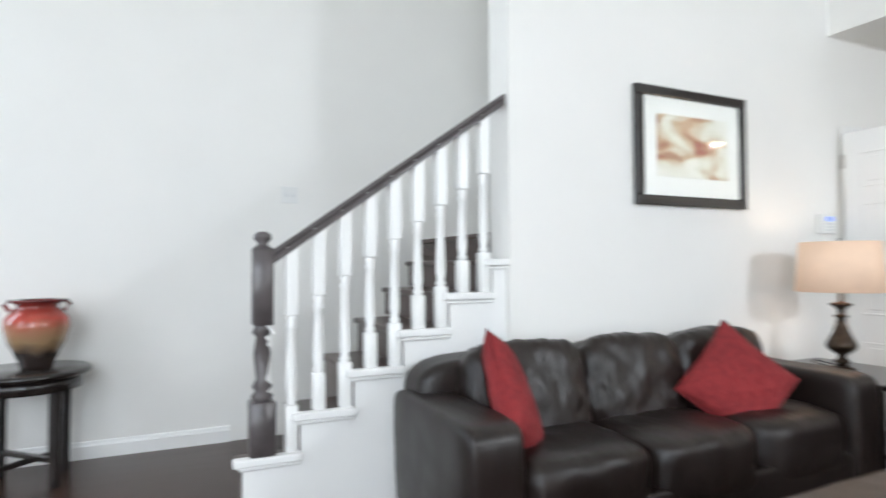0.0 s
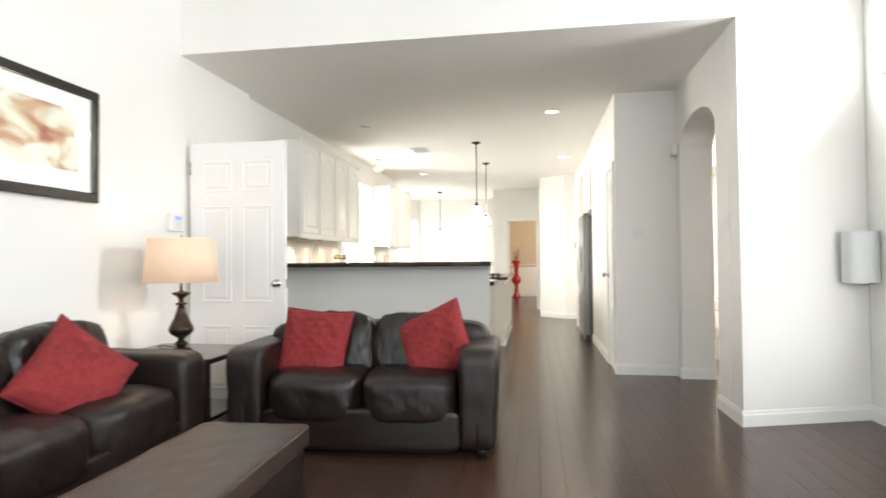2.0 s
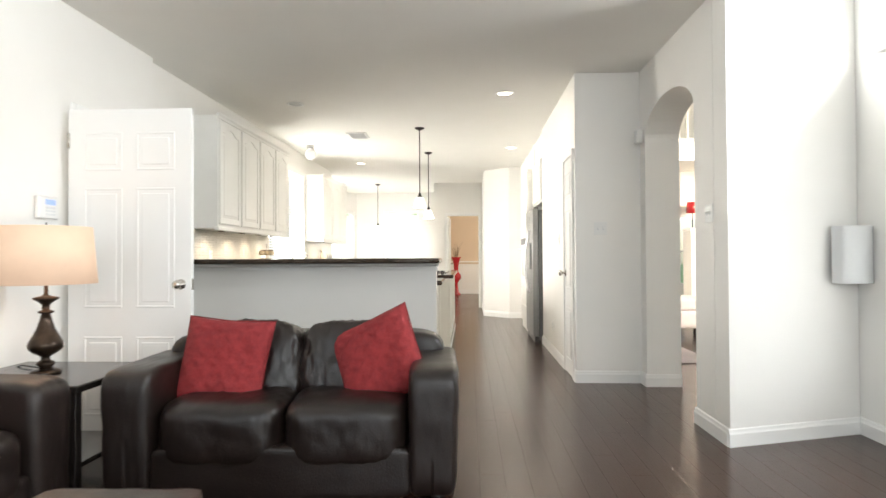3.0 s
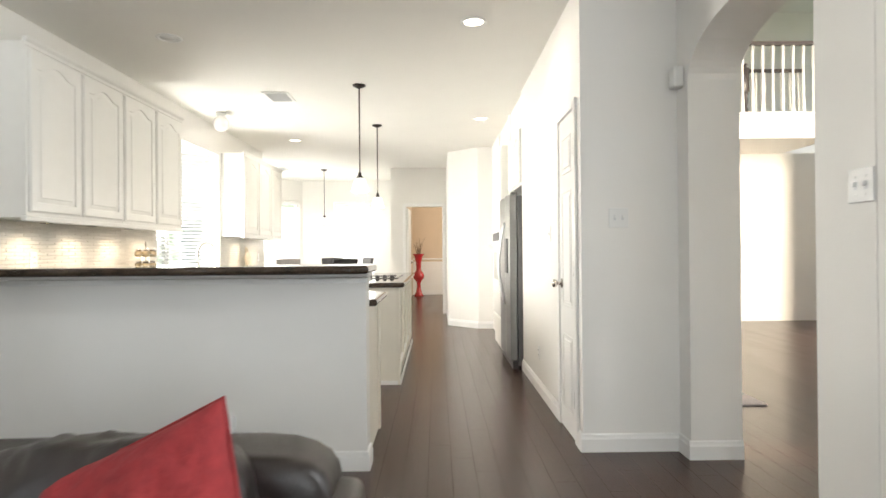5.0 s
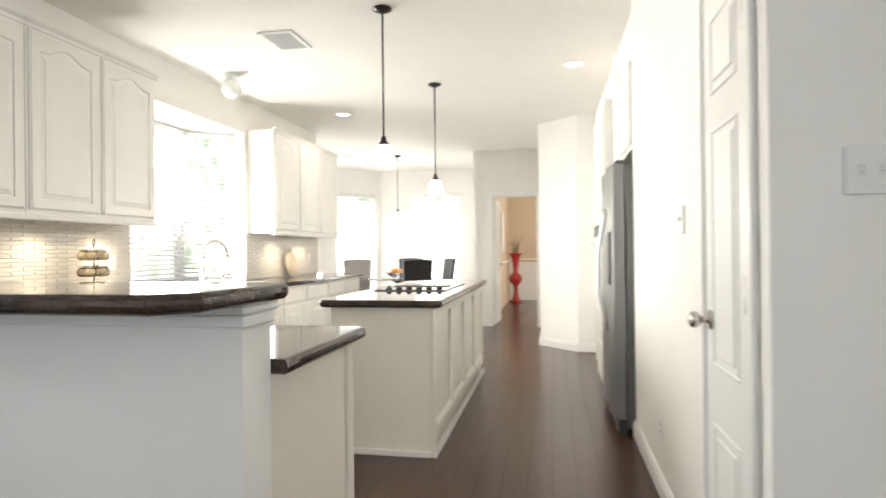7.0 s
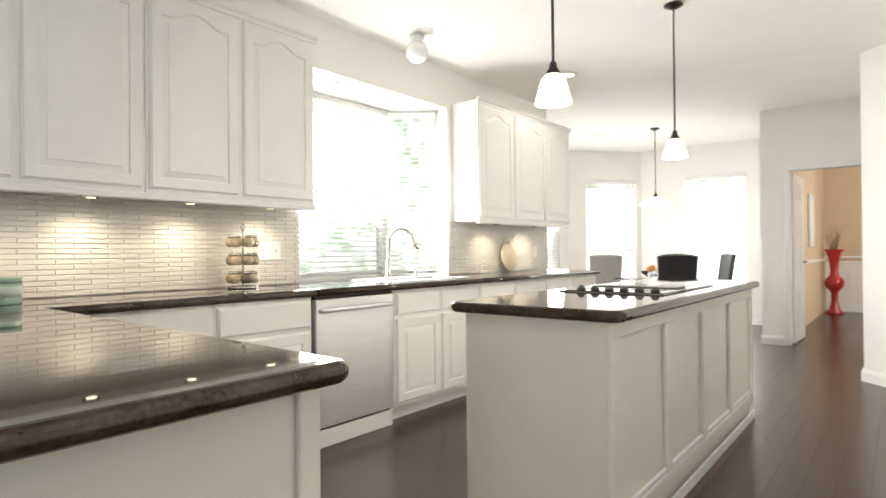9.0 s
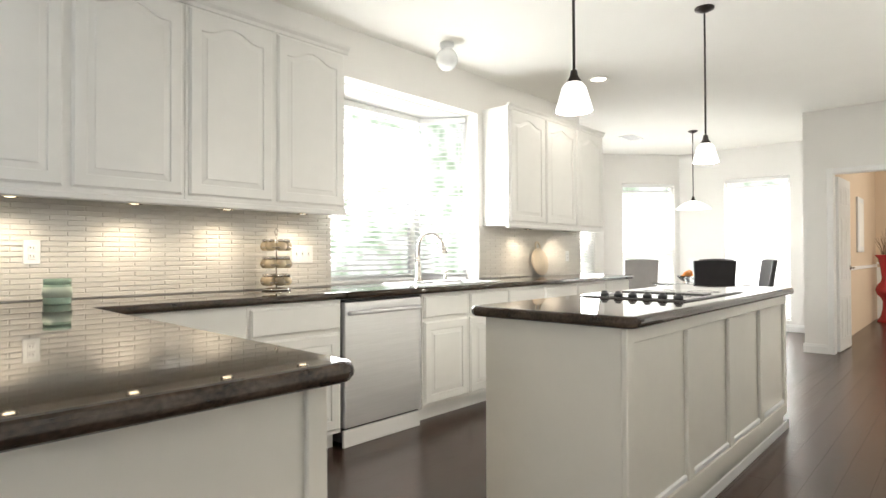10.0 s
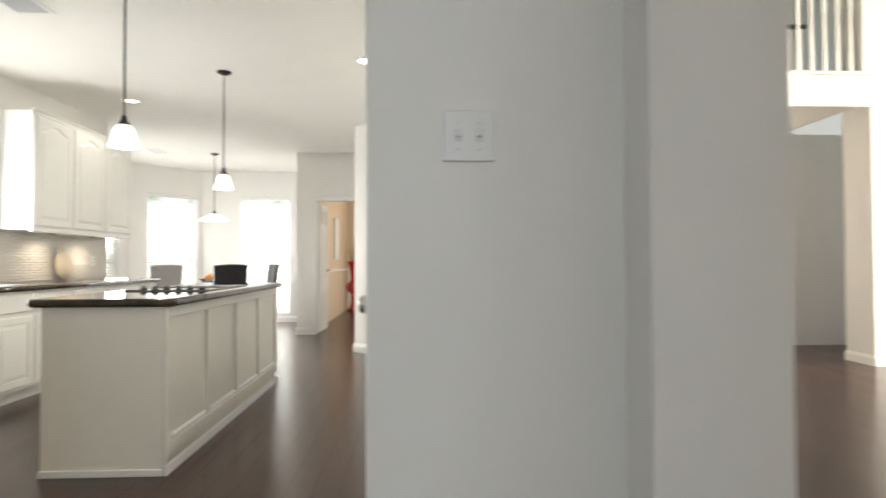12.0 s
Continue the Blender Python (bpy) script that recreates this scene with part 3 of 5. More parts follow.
window("window_1", pose(NB + 0.02, 7.32, 0.16, 0, 0, -90), 0.90, 2.12, "tall white window with open horizontal blinds")
ang = math.degrees(math.atan2(0.85, -0.97))
window("window_2", Matrix.Translation((NB - 0.97 * 0.415, 8.45 + 0.85 * 0.415, 0.16)) @ pose(0, 0, 0, 0, 0, ang - 180) @ pose(0, 0.02, 0), 0.89, 2.12, "tall white window with open horizontal blinds")
window("window_3", pose(15.13, 9.32, 0.16, 0, 0, 0), 1.30, 2.12, "wide white window with open horizontal blinds")
window("window_4", pose(10.71, 8.68, 0.90, 0, 0, 0), 1.02, 1.49, "kitchen bay window with open white blinds", tilt=16)
for nm, x, y, a in (("window_5", 10.05, 8.54, 54.5), ("window_6", 11.37, 8.54, -54.5)):
    window(nm, pose(x, y, 0.90, 0, 0, a), 0.50, 1.49, "angled bay window with open white blinds", tilt=16)
d = thing("door_4", "white glazed exterior door with horizontal blinds", "door", pose(5.41, 3.09, 0.01, 0, 0, 180), kind="structure")
bm = bmesh.new()
for a in ((-0.455, -0.33, 0, 2.06), (0.33, 0.455, 0, 2.06), (-0.33, 0.33, 0, 0.30), (-0.33, 0.33, 1.90, 2.06)):
    bm_box(bm, a[0], a[1], -0.02, 0.02, a[2], a[3], bevel=0.004)
part("leaf", bm, M_TRIM, d)
p = part("pane", box(-0.33, 0.33, 0.004, 0.008, 0.30, 1.90), M_GLASS, d)
p.visible_shadow = False
bl = new("blind")
bl.parent = d
bl.matrix_basis = pose(0, -0.042, 0.25)
blind(bl, 0.70, 1.70, 14)
for z in (0.30, 1.10, 1.83):
    hinge(d, -0.462, -0.03, z)
structure("trim_threshold", box(4.95, 5.87, 2.99, 3.19, 0, 0.022, bevel=0.006), M_BRONZE, "dark metal door threshold", "trim")
w = thing("window_7", "half-round window above the glazed door", "window", pose(5.41, 3.06, 2.34), kind="structure")
bm = bmesh.new()
ring = [(0.46 * math.cos(math.pi * i / 20), 0.46 * math.sin(math.pi * i / 20)) for i in range(21)]
inner = [(0.42 * math.cos(math.pi * i / 20), 0.03 + 0.40 * math.sin(math.pi * i / 20)) for i in range(21)]
prism(bm, ring + inner[::-1], "y", -0.03, 0.03)
bm_box(bm, -0.42, 0.42, -0.029, 0.029, 0, 0.03)
part("window_frame", bm, M_TRIM, w)
p = part("pane", prism(bmesh.new(), inner, "y", -0.004, 0.0), M_GLASS, w)
p.visible_shadow = False
part("window_sill", box(-0.54, 0.54, 0.05, 0.15, -0.035, 0.0, bevel=0.008), M_TRIM, w)
part("apron", box(-0.50, 0.50, 0.092, 0.11, -0.10, -0.036, bevel=0.005), M_TRIM, w)
# Next three windows are unseen, added to carry the fill lamps.
window("window_8", pose(0.25, 3.06, 0.5, 0, 0, 180), 3.10, 3.40, "large unseen living room window, added for light", blinds=False)
window("window_9", pose(-2.05, 6.2, 0.6, 0, 0, 90), 2.60, 3.20, "large unseen west window, added for light", blinds=False)
window("window_11", pose(5.99, 0.2, 1.3, 0, 0, 90), 1.6, 2.6, "tall unseen foyer window, added for light", blinds=False)
window("window_10", pose(FY + 0.01, 1.45, 0.55, 0, 0, -90), 0.53, 1.30, "white framed foyer window", blinds=False)

# ---- staircase ----
SY = 8.20                      # face of the stringer
RISER, RUN = 0.166, 0.239
Z0, X0 = 0.357, 2.024
stairs = thing("staircase", "staircase with dark wood treads and white skirt", "staircase")
for i in range(7):
    x, z = X0 + RUN * i, Z0 + RISER * i
    far = (8.27, 8.45, 8.75, 8.95, 9.15, 9.35, 9.755)[i]
    near = SY + 0.02 if i < 6 else 8.365
    part("riser", box(x, x + 0.02, near, far, z - RISER - 0.001 if i > 3 else 0, z - 0.03), M_STAIR, stairs, "dark stained riser")
    if i == 5:
        bm = bm_box(bmesh.new(), x - 0.025, 3.303, near, 8.364, z - 0.03, z, bevel=0.008, seg=2)
        bm_box(bm, x - 0.025, x + RUN + 0.019, 8.3645, far, z - 0.03, z, bevel=0.008, seg=2)
        part("tread", bm, M_STAIR, stairs, "dark stained tread")
    else:
        part("tread", box(x - 0.025, x + RUN + 0.019, near, far, z - 0.03, z, bevel=0.008, seg=2), M_STAIR, stairs, "dark stained tread")
    if x < 3.27:
        e = min(x + RUN + 0.004, 3.31)
        part("tread_return", box(x - 0.035, e, SY - 0.035, SY + 0.018, z - 0.032, z + 0.002, bevel=0.007, seg=2), M_TRIM, stairs, "white painted tread end")
        part("scotia", box(x - 0.012, e, SY - 0.018, SY - 0.001, z - 0.052, z - 0.033, bevel=0.006), M_TRIM, stairs, "white moulding under the tread")
bm = bmesh.new()
pts = [(X0 + 0.005, 0.0)]
for i in range(6):
    pts += [(X0 + 0.005 + RUN * i, Z0 + RISER * i - 0.034), (X0 + 0.005 + RUN * (i + 1), Z0 + RISER * i - 0.034)]
pts[-1] = (3.31, pts[-1][1])
pts = [p for p in pts if p[0] <= 3.311] + [(3.31, 0.0)]
prism(bm, pts, "y", SY, SY + 0.018)
part("stringer", bm, M_TRIM, stairs, "white painted stair skirt")

BALUSTER = lathe(bmesh.new(), [(0.0, 0.0), (0.017, 0.0), (0.017, 0.001), (0.017, 0.19), (0.013, 0.20), (0.018, 0.212), (0.012, 0.225), (0.016, 0.30), (0.013, 0.40),
                               (0.0105, 0.52), (0.017, 0.535), (0.011, 0.55), (0.017, 0.57), (0.017, 0.80), (0, 0.80)], 8)
BAL_ME = finish("baluster", BALUSTER, M_TRIM)
rail = thing("stair_railing", "dark handrail on white turned balusters with a dark newel post", "railing")


def rail_z(x):
    return 1.208 + (x - 2.165) * 0.708


for i in range(6):
    for f in (0.10, 0.22):
        x = X0 - 0.015 + RUN * i + f
        if i == 0 and f < 0.15:
            x += 0.015
        if x > 3.275:
            continue
        z = Z0 + RISER * i
        h = rail_z(x) - z - 0.01
        bm = bmesh.new()
        k = 0.027
        bm_box(bm, x - k, x + k, SY + 0.02 - k, SY + 0.02 + k, z, z + 0.16 + 0.04 * (f > 0.15), bevel=0.003)
        zz = z + 0.16 + 0.04 * (f > 0.15)
        top = z + h - 0.30
        lathe(bm, [(0.019, zz), (0.026, zz + 0.015), (0.018, zz + 0.03), (0.025, zz + 0.07), (0.021, (zz + top) / 2), (0.019, top - 0.06), (0.027, top - 0.045), (0.019, top - 0.03), (0.027, top - 0.012), (0.020, top)], 12, (x, SY + 0.02, 0))
        bm_box(bm, x - k, x + k, SY + 0.02 - k, SY + 0.02 + k, top, z + h, bevel=0.003)
        part("baluster", bm, M_TRIM, rail, "white turned baluster")
bm = bmesh.new()
sec = [(-0.032, -0.030), (0.032, -0.030), (0.032, -0.012), (0.026, 0.0), (0.034, 0.012), (0.022, 0.030), (-0.022, 0.030), (-0.034, 0.012), (-0.026, 0.0), (-0.032, -0.012)]
a, b = [bm.verts.new((2.11, SY + 0.02 + u, rail_z(2.11) + v)) for u, v in sec], [bm.verts.new((3.30, SY + 0.02 + u, rail_z(3.30) + v)) for u, v in sec]
for i in range(len(sec)):
    bm.faces.new((a[i], a[(i + 1) % len(sec)], b[(i + 1) % len(sec)], b[i]))
bm.faces.new(a)
bm.faces.new(b)
part("handrail", bm, M_RAIL, rail, "dark stained handrail")


def newel(bm, x, y, z, h, k=0.042):
    bm_box(bm, x - k * 1.25, x + k * 1.25, y - k * 1.25, y + k * 1.25, z, z + 0.24 * h, bevel=0.006)
    b0 = z + 0.24 * h
    lathe(bm, [(k * 0.9, b0), (k * 1.1, b0 + 0.02), (k * 0.7, b0 + 0.04), (k, b0 + 0.06), (k * 0.6, b0 + 0.09), (k * 0.85, b0 + 0.20), (k * 0.62, b0 + 0.27), (k, b0 + 0.29), (k * 0.7, b0 + 0.32)], 16, (x, y, 0))
    bm_box(bm, x - k, x + k, y - k, y + k, b0 + 0.32, z + h - 0.07, bevel=0.005)
    t = z + h - 0.07
    lathe(bm, [(k, t), (k * 0.6, t + 0.012), (k * 0.5, t + 0.02), (k * 0.9, t + 0.04), (k * 0.85, t + 0.058), (k * 0.45, t + 0.07), (0, t + 0.072)], 16, (x, y, 0))


bm = bmesh.new()
newel(bm, 2.108, SY + 0.02, 0.36, 0.945)
part("newel_post", bm, M_RAIL, rail, "dark stained turned newel post")

# ---- hall console with urn, wall plate ----
t = thing("console_table", "round-topped dark wood console table against the wall", "table", pose(1.045, 9.44, 0))
part("tabletop", lathe(bmesh.new(), [(0, 0.575), (0.285, 0.575), (0.30, 0.585), (0.30, 0.60), (0.285, 0.612), (0, 0.612)], 40), M_BLACKW, t)
part("apron", lathe(bmesh.new(), [(0.245, 0.505), (0.255, 0.505), (0.255, 0.575), (0.245, 0.575), (0.245, 0.505)], 40), M_BLACKW, t)
for k in range(4):
    a = math.pi / 4 + k * math.pi / 2
    m = Matrix.Rotation(a, 4, "Z")
    bm = bm_box(bmesh.new(), 0.19, 0.235, -0.022, 0.022, 0.0, 0.545, bevel=0.005)
    bmesh.ops.transform(bm, matrix=m, verts=bm.verts)
    part("leg", bm, M_BLACKW, t)
bm = bmesh.new()
for k in (0, 1):
    b2 = bm_box(bmesh.new(), -0.19, 0.19, -0.014, 0.014, 0.10 + 0.029 * k, 0.128 + 0.029 * k, bevel=0.003)
    me = bpy.data.meshes.new("stretcher")
    bmesh.ops.transform(b2, matrix=Matrix.Rotation(math.pi / 4 + k * math.pi / 2, 4, "Z"), verts=b2.verts)
    b2.to_mesh(me)
    bm.from_mesh(me)
    b2.free()
part("stretcher", bm, M_BLACKW, t)
u = thing("urn", "glazed urn shading from black foot to red shoulder", "vase", pose(1.085, 9.44, 0.613))
part("body", lathe(bmesh.new(), [(0, 0), (0.075, 0), (0.08, 0.02), (0.085, 0.04), (0.135, 0.14), (0.155, 0.22), (0.150, 0.27), (0.115, 0.315), (0.095, 0.33), (0.10, 0.345), (0.135, 0.362),
                                 (0.135, 0.372), (0.09, 0.368), (0.085, 0.34), (0.0, 0.30)], 36), M_URN, u)
for s in (-1, 1):
    part("handle", tube(bmesh.new(), [(s * 0.125, 0, 0.31), (s * 0.15, 0, 0.345), (s * 0.13, 0, 0.365)], 0.012), M_URN, u, "small dark glazed lug handle")


def plate(name, m, gangs, kind, label):
    """A wall plate in the xz plane facing -y."""
    w = 0.07 + 0.046 * (gangs - 1)
    ob = thing(name, label, "switch" if kind == "switch" else "outlet", m)
    part("plate", box(-w / 2, w / 2, -0.006, 0, -0.057, 0.057, bevel=0.003, seg=2), M_PLASTIC, ob)
    for g in range(gangs):
        x = -w / 2 + 0.035 + 0.046 * g
        if kind == "switch":
            part("toggle_slot", box(x - 0.0075, x + 0.0075, -0.0068, -0.005, -0.014, 0.014), M_GREYP, ob)
            part("toggle", box(x - 0.005, x + 0.005, -0.018, -0.005, -0.004, 0.012, bevel=0.002), M_PLASTIC, ob)
            for z in (-0.03, 0.03):
                part("screw", lathe(bmesh.new(), [(0, 0), (0.0035, 0), (0.003, 0.0015), (0, 0.0015)], 8), M_PLASTIC, ob).matrix_basis = pose(x, -0.006, z, 90)
        else:
            for z in (-0.02, 0.02):
                part("socket", box(x - 0.016, x + 0.016, -0.0085, -0.005, z - 0.014, z + 0.014, bevel=0.002), M_PLASTIC, ob)
                for q in (-0.006, 0.006):
                    part("slot", box(x + q - 0.0012, x + q + 0.0012, -0.0095, -0.008, z - 0.004, z + 0.006), M_DARKP, ob)
    return ob


plate("light_switch", pose(2.487, 9.758, 1.657), 2, "switch", "white double light switch on the stair wall")
plate("light_switch", pose(7.628, 4.432, 1.365, 0, 0, -90), 2, "switch", "white double toggle switch on the wall end")
plate("light_switch", pose(6.16, 4.082, 1.385, 0, 0, 180), 2, "switch", "white double switch beside the arch")
plate("light_switch", pose(8.55, AW + 0.002, 1.30, 0, 0, 180), 1, "switch", "white single switch beside the pantry door")
plate("outlet", pose(9.05, AW + 0.002, 0.33, 0, 0, 180), 1, "outlet", "white outlet low on the aisle wall")

# ---- picture ----
PICT = bpy.data.materials.new("abstract_print")
PICT.use_nodes = True
nt = PICT.node_tree
co, n1, rp = nt.nodes.new("ShaderNodeTexCoord"), nt.nodes.new("ShaderNodeTexNoise"), nt.nodes.new("ShaderNodeValToRGB")
mp = nt.nodes.new("ShaderNodeMapping")
mp.inputs["Scale"].default_value, mp.inputs["Rotation"].default_value = (3.2, 1, 6.0), (0, radians(35), 0)
mp.inputs["Location"].default_value = (0.35, 0, 0.2)
n1.inputs["Scale"].default_value, n1.inputs["Detail"].default_value, n1.inputs["Distortion"].default_value = 1.0, 3, 0.6
nt.links.new(co.outputs["Object"], mp.inputs[0])
nt.links.new(mp.outputs[0], n1.inputs[0])
nt.links.new(n1.outputs[0], rp.inputs[0])
for p, c in ((0.40, (0.36, 0.15, 0.08)), (0.46, (0.52, 0.36, 0.22)), (0.53, (0.66, 0.63, 0.51))):
    rp.color_ramp.elements.new(p).color = (*c, 1)
rp.color_ramp.elements[0].color, rp.color_ramp.elements[-1].color = (0.30, 0.05, 0.05, 1), (0.74, 0.71, 0.62, 1)
rp.color_ramp.elements[0].position, rp.color_ramp.elements[-1].position = 0.33, 0.62
nt.links.new(rp.outputs[0], nt.nodes["Principled BSDF"].inputs["Base Color"])
nt.nodes["Principled BSDF"].inputs["Roughness"].default_value = 0.6
pc = thing("framed_picture", "framed abstract print with wide white mat and dark frame", "picture", pose(4.567, NL - 0.002, 1.842))
W2, H2, F = 0.448, 0.345, 0.058
bm = bmesh.new()
for a in ((-W2, W2, -H2, -H2 + F), (-W2, W2, H2 - F, H2), (-W2, -W2 + F, -H2 + F, H2 - F), (W2 - F, W2, -H2 + F, H2 - F)):
    bm_box(bm, a[0], a[1], -0.035, 0, a[2], a[3], bevel=0.005)
part("frame", bm, M_BLACKW, pc)
part("mat_board", box(-W2 + F, W2 - F, -0.018, -0.012, -H2 + F, H2 - F), M_MAT, pc)
part("print", box(-0.285, 0.285, -0.0215, -0.0185, -0.175, 0.19), PICT, pc)
g = part("glazing", box(-W2 + F, W2 - F, -0.0285, -0.0265, -H2 + F, H2 - F), M_GLASS, pc)
g.visible_shadow = False


# ---- sofas ----
def sofa(name, seats, width, depth, label, m, low=0.0):
    """Overstuffed sofa facing -y, its left front corner at the origin; low: how far its back has sagged."""
    ob = thing(name, label, "sofa", m)
    arm = 0.235
    bm = bm_box(bmesh.new(), arm - 0.02, width - arm + 0.02, 0.10, depth - 0.03, 0.05, 0.27, bevel=0.03, seg=3)
    part("base", bm, M_LEATHER, ob)
    bm = cushion(bmesh.new(), width / 2, depth - 0.14, 0.415 - low / 2, width - 0.12, 0.26, 0.68 - low, 8, 16, 0.006, 4)
    part("back_frame", bm, M_LEATHER, ob)
    part("front_rail", cushion(bmesh.new(), width / 2, 0.065, 0.155, width - 2 * arm + 0.03, 0.11, 0.24, 9, 14, 0.003, 5), M_LEATHER, ob)
    for k, x in enumerate((arm / 2, width - arm / 2)):
        bm = cushion(bmesh.new(), x, depth / 2 - 0.02, 0.325, arm, depth - 0.04, 0.585, 9, 24, 0.0035, 4, k + 1.0)
        for v in bm.verts:
            v.co.x += (0.035 * (v.co.z - 0.45)) * (-1 if k == 0 else 1) * (1 if (v.co.x > x) == (k == 1) else 0)
        part("arm", bm, M_LEATHER, ob, "padded leather arm with flat rounded top")
    w = (width - 2 * arm) / seats
    for i in range(seats):
        x = arm + w * (i + 0.5)
        bm = cushion(bmesh.new(), x, 0.345, 0.318, w + 0.012, 0.70, 0.31, 5.2, 36, 0.006, 5, i * 3.1 + width)
        part("seat_cushion", bm, M_LEATHER, ob, "creased leather seat cushion")
        tilt = Matrix.Rotation(radians(-14), 3, "X")
        bm = cushion(bmesh.new(), x, depth - 0.30, 0.585 - low, w + 0.02, 0.24, 0.47, 4.0, 36, 0.013, 4.5, i * 2.3 + 7 + width, tilt)
        part("back_cushion", bm, M_LEATHER, ob, "sagging creased leather back cushion")
    for x in (0.10, width - 0.10):
        for y in (0.10, depth - 0.12):
            part("foot", lathe(bmesh.new(), [(0, 0), (0.030, 0), (0.038, 0.05), (0, 0.05)], 12, (x, y, 0)), M_BLACKW, ob)
    return ob


def pillow(m, seed, label):
    ob = thing("throw_pillow", label, "pillow", m, group="red throw pillows")
    bm = bmesh.new()
    n = 48
    grid = {}
    for s in (-1, 1):
        for i in range(n + 1):
            for j in range(n + 1):
                u, v = 2 * i / n - 1, 2 * j / n - 1
                edge = i in (0, n) or j in (0, n)
                if edge and s == 1:
                    grid[s, i, j] = grid[-1, i, j]
                    continue
                pinch = 1 - 0.07 * (1 - abs(u) ** 2) * (abs(v) ** 3) 
                pinch2 = 1 - 0.07 * (1 - abs(v) ** 2) * (abs(u) ** 3)
                puff = ((1 - u ** 4) * (1 - v ** 4)) ** 0.6
                cable = 0.0065 * max(abs(math.sin(2.5 * math.pi * (u + v) + 0.5 * math.sin(9 * v))), abs(math.sin(2.5 * math.pi * (u - v)))) ** 3 * puff
                dz = 0.068 * puff + cable + 0.012 * noise.noise(Vector((u * 2, v * 2, seed))) * puff
                grid[s, i, j] = bm.verts.new((u * 0.226 * pinch2, s * dz, v * 0.226 * pinch))
    for s in (-1, 1):
        for i in range(n):
            for j in range(n):
                q = [grid[s, i, j], grid[s, i + 1, j], grid[s, i + 1, j + 1], grid[s, i, j + 1]]
                f = bm.faces.new(q if s < 0 else q[::-1])
                f.smooth = True
    part("cover", bm, M_RED, ob)
    c, k = 0.225, 0.211
    pts = [(-c, 0, -c), (0, 0, -k), (c, 0, -c), (k, 0, 0), (c, 0, c), (0, 0, k), (-c, 0, c), (-k, 0, 0), (-c, 0, -c)]
    part("piping", tube(bmesh.new(), pts, 0.0035, 6), M_RED, ob)
    return ob


sofa("sofa", 3, 2.28, 0.82, "dark brown leather three-seat sofa against the wall", pose(2.645, 7.335, 0))
sofa("loveseat", 2, 1.61, 0.80, "dark brown leather loveseat backing onto the bar", pose(4.935, 7.25, 0, 0, 0, -87), 0.035)
pillow(pose(3.02, 7.67, 0.605, -24, 34, 42), 1.0, "red knitted throw pillow propped on the sofa arm")
pillow(pose(4.245, 7.61, 0.575, -22, 40, -34), 2.0, "red knitted throw pillow tilted on the sofa")
pillow(pose(5.315, 6.835, 0.595, -20, 4, -90), 3.0, "red knitted throw pillow upright on the loveseat")
pillow(pose(5.36, 6.06, 0.605, -24, -24, -93), 4.0, "red knitted throw pillow leaning on the loveseat arm")
ot = thing("storage_ottoman", "long dark brown leather ottoman bench", "ottoman", pose(3.575, 6.635, 0, 0, 0, 1.5))
part("body", cushion(bmesh.new(), 0, 0, 0.20, 1.20, 0.465, 0.33, 14, 14, 0.003, 5), M_LEATHER, ot)
part("lid", cushion(bmesh.new(), 0, 0, 0.375, 1.23, 0.50, 0.085, 18, 30, 0.003, 8, 3.3), M_LEATHER_SHEEN, ot, "padded creased leather lid")
for x in (-0.5, 0.5):
    for y in (-0.18, 0.18):
        part("foot", lathe(bmesh.new(), [(0, 0), (0.025, 0), (0.03, 0.04), (0, 0.04)], 10, (x, y, 0)), M_BLACKW, ot)

# ---- end table and lamp ----
et = thing("end_table", "black wooden end table with lower shelf", "table", pose(5.31, 7.74, 0))
part("tabletop", box(-0.31, 0.31, -0.36, 0.36, 0.505, 0.54, bevel=0.006), M_BLACKW, et)
part("shelf", box(-0.27, 0.27, -0.32, 0.32, 0.14, 0.165, bevel=0.004), M_BLACKW, et)
for x in (-0.27, 0.27):
    for y in (-0.32, 0.32):
        part("leg", box(x - 0.022, x + 0.022, y - 0.022, y + 0.022, 0, 0.505, bevel=0.003), M_BLACKW, et)
lm = thing("table_lamp", "lit table lamp with cream drum shade and turned bronze base", "lamp", pose(5.295, 7.75, 0.541))
part("plinth", lathe(bmesh.new(), [(0, 0), (0.068, 0), (0.070, 0.006), (0.066, 0.014), (0.045, 0.022), (0, 0.022)], 32), M_ANTIQUE, lm)
part("stem", lathe(bmesh.new(), [(r * 1.18, z) for r, z in [(0, 0.022), (0.026, 0.024), (0.022, 0.032), (0.034, 0.042), (0.036, 0.050), (0.030, 0.058), (0.019, 0.066), (0.017, 0.082), (0.026, 0.090), (0.046, 0.105), (0.063, 0.122), (0.068, 0.140),
                                 (0.064, 0.158), (0.050, 0.188), (0.036, 0.222), (0.025, 0.262), (0.017, 0.300), (0.030, 0.306), (0.031, 0.313), (0.014, 0.320), (0.015, 0.345), (0.028, 0.360), (0.047, 0.374), (0.050, 0.383), (0.020, 0.390), (0.008, 0.40), (0.007, 0.50), (0, 0.50)]], 32), M_ANTIQUE, lm)
sh = part("shade", lathe(bmesh.new(), [(0.228, 0.452), (0.230, 0.452), (0.205, 0.742), (0.203, 0.742), (0.228, 0.452)], 40), M_SHADE, lm, "lit cream fabric drum shade")
bulb = part("bulb", lathe(bmesh.new(), [(0, 0.50), (0.018, 0.51), (0.03, 0.56), (0.02, 0.60), (0, 0.61)], 14), M_GLOW, lm)
bm = bmesh.new()
tube(bm, [(-0.206, 0, 0.725), (0, 0, 0.715), (0.206, 0, 0.725)], 0.003, 6)
tube(bm, [(0, 0, 0.61), (0, 0, 0.765)], 0.004, 6)
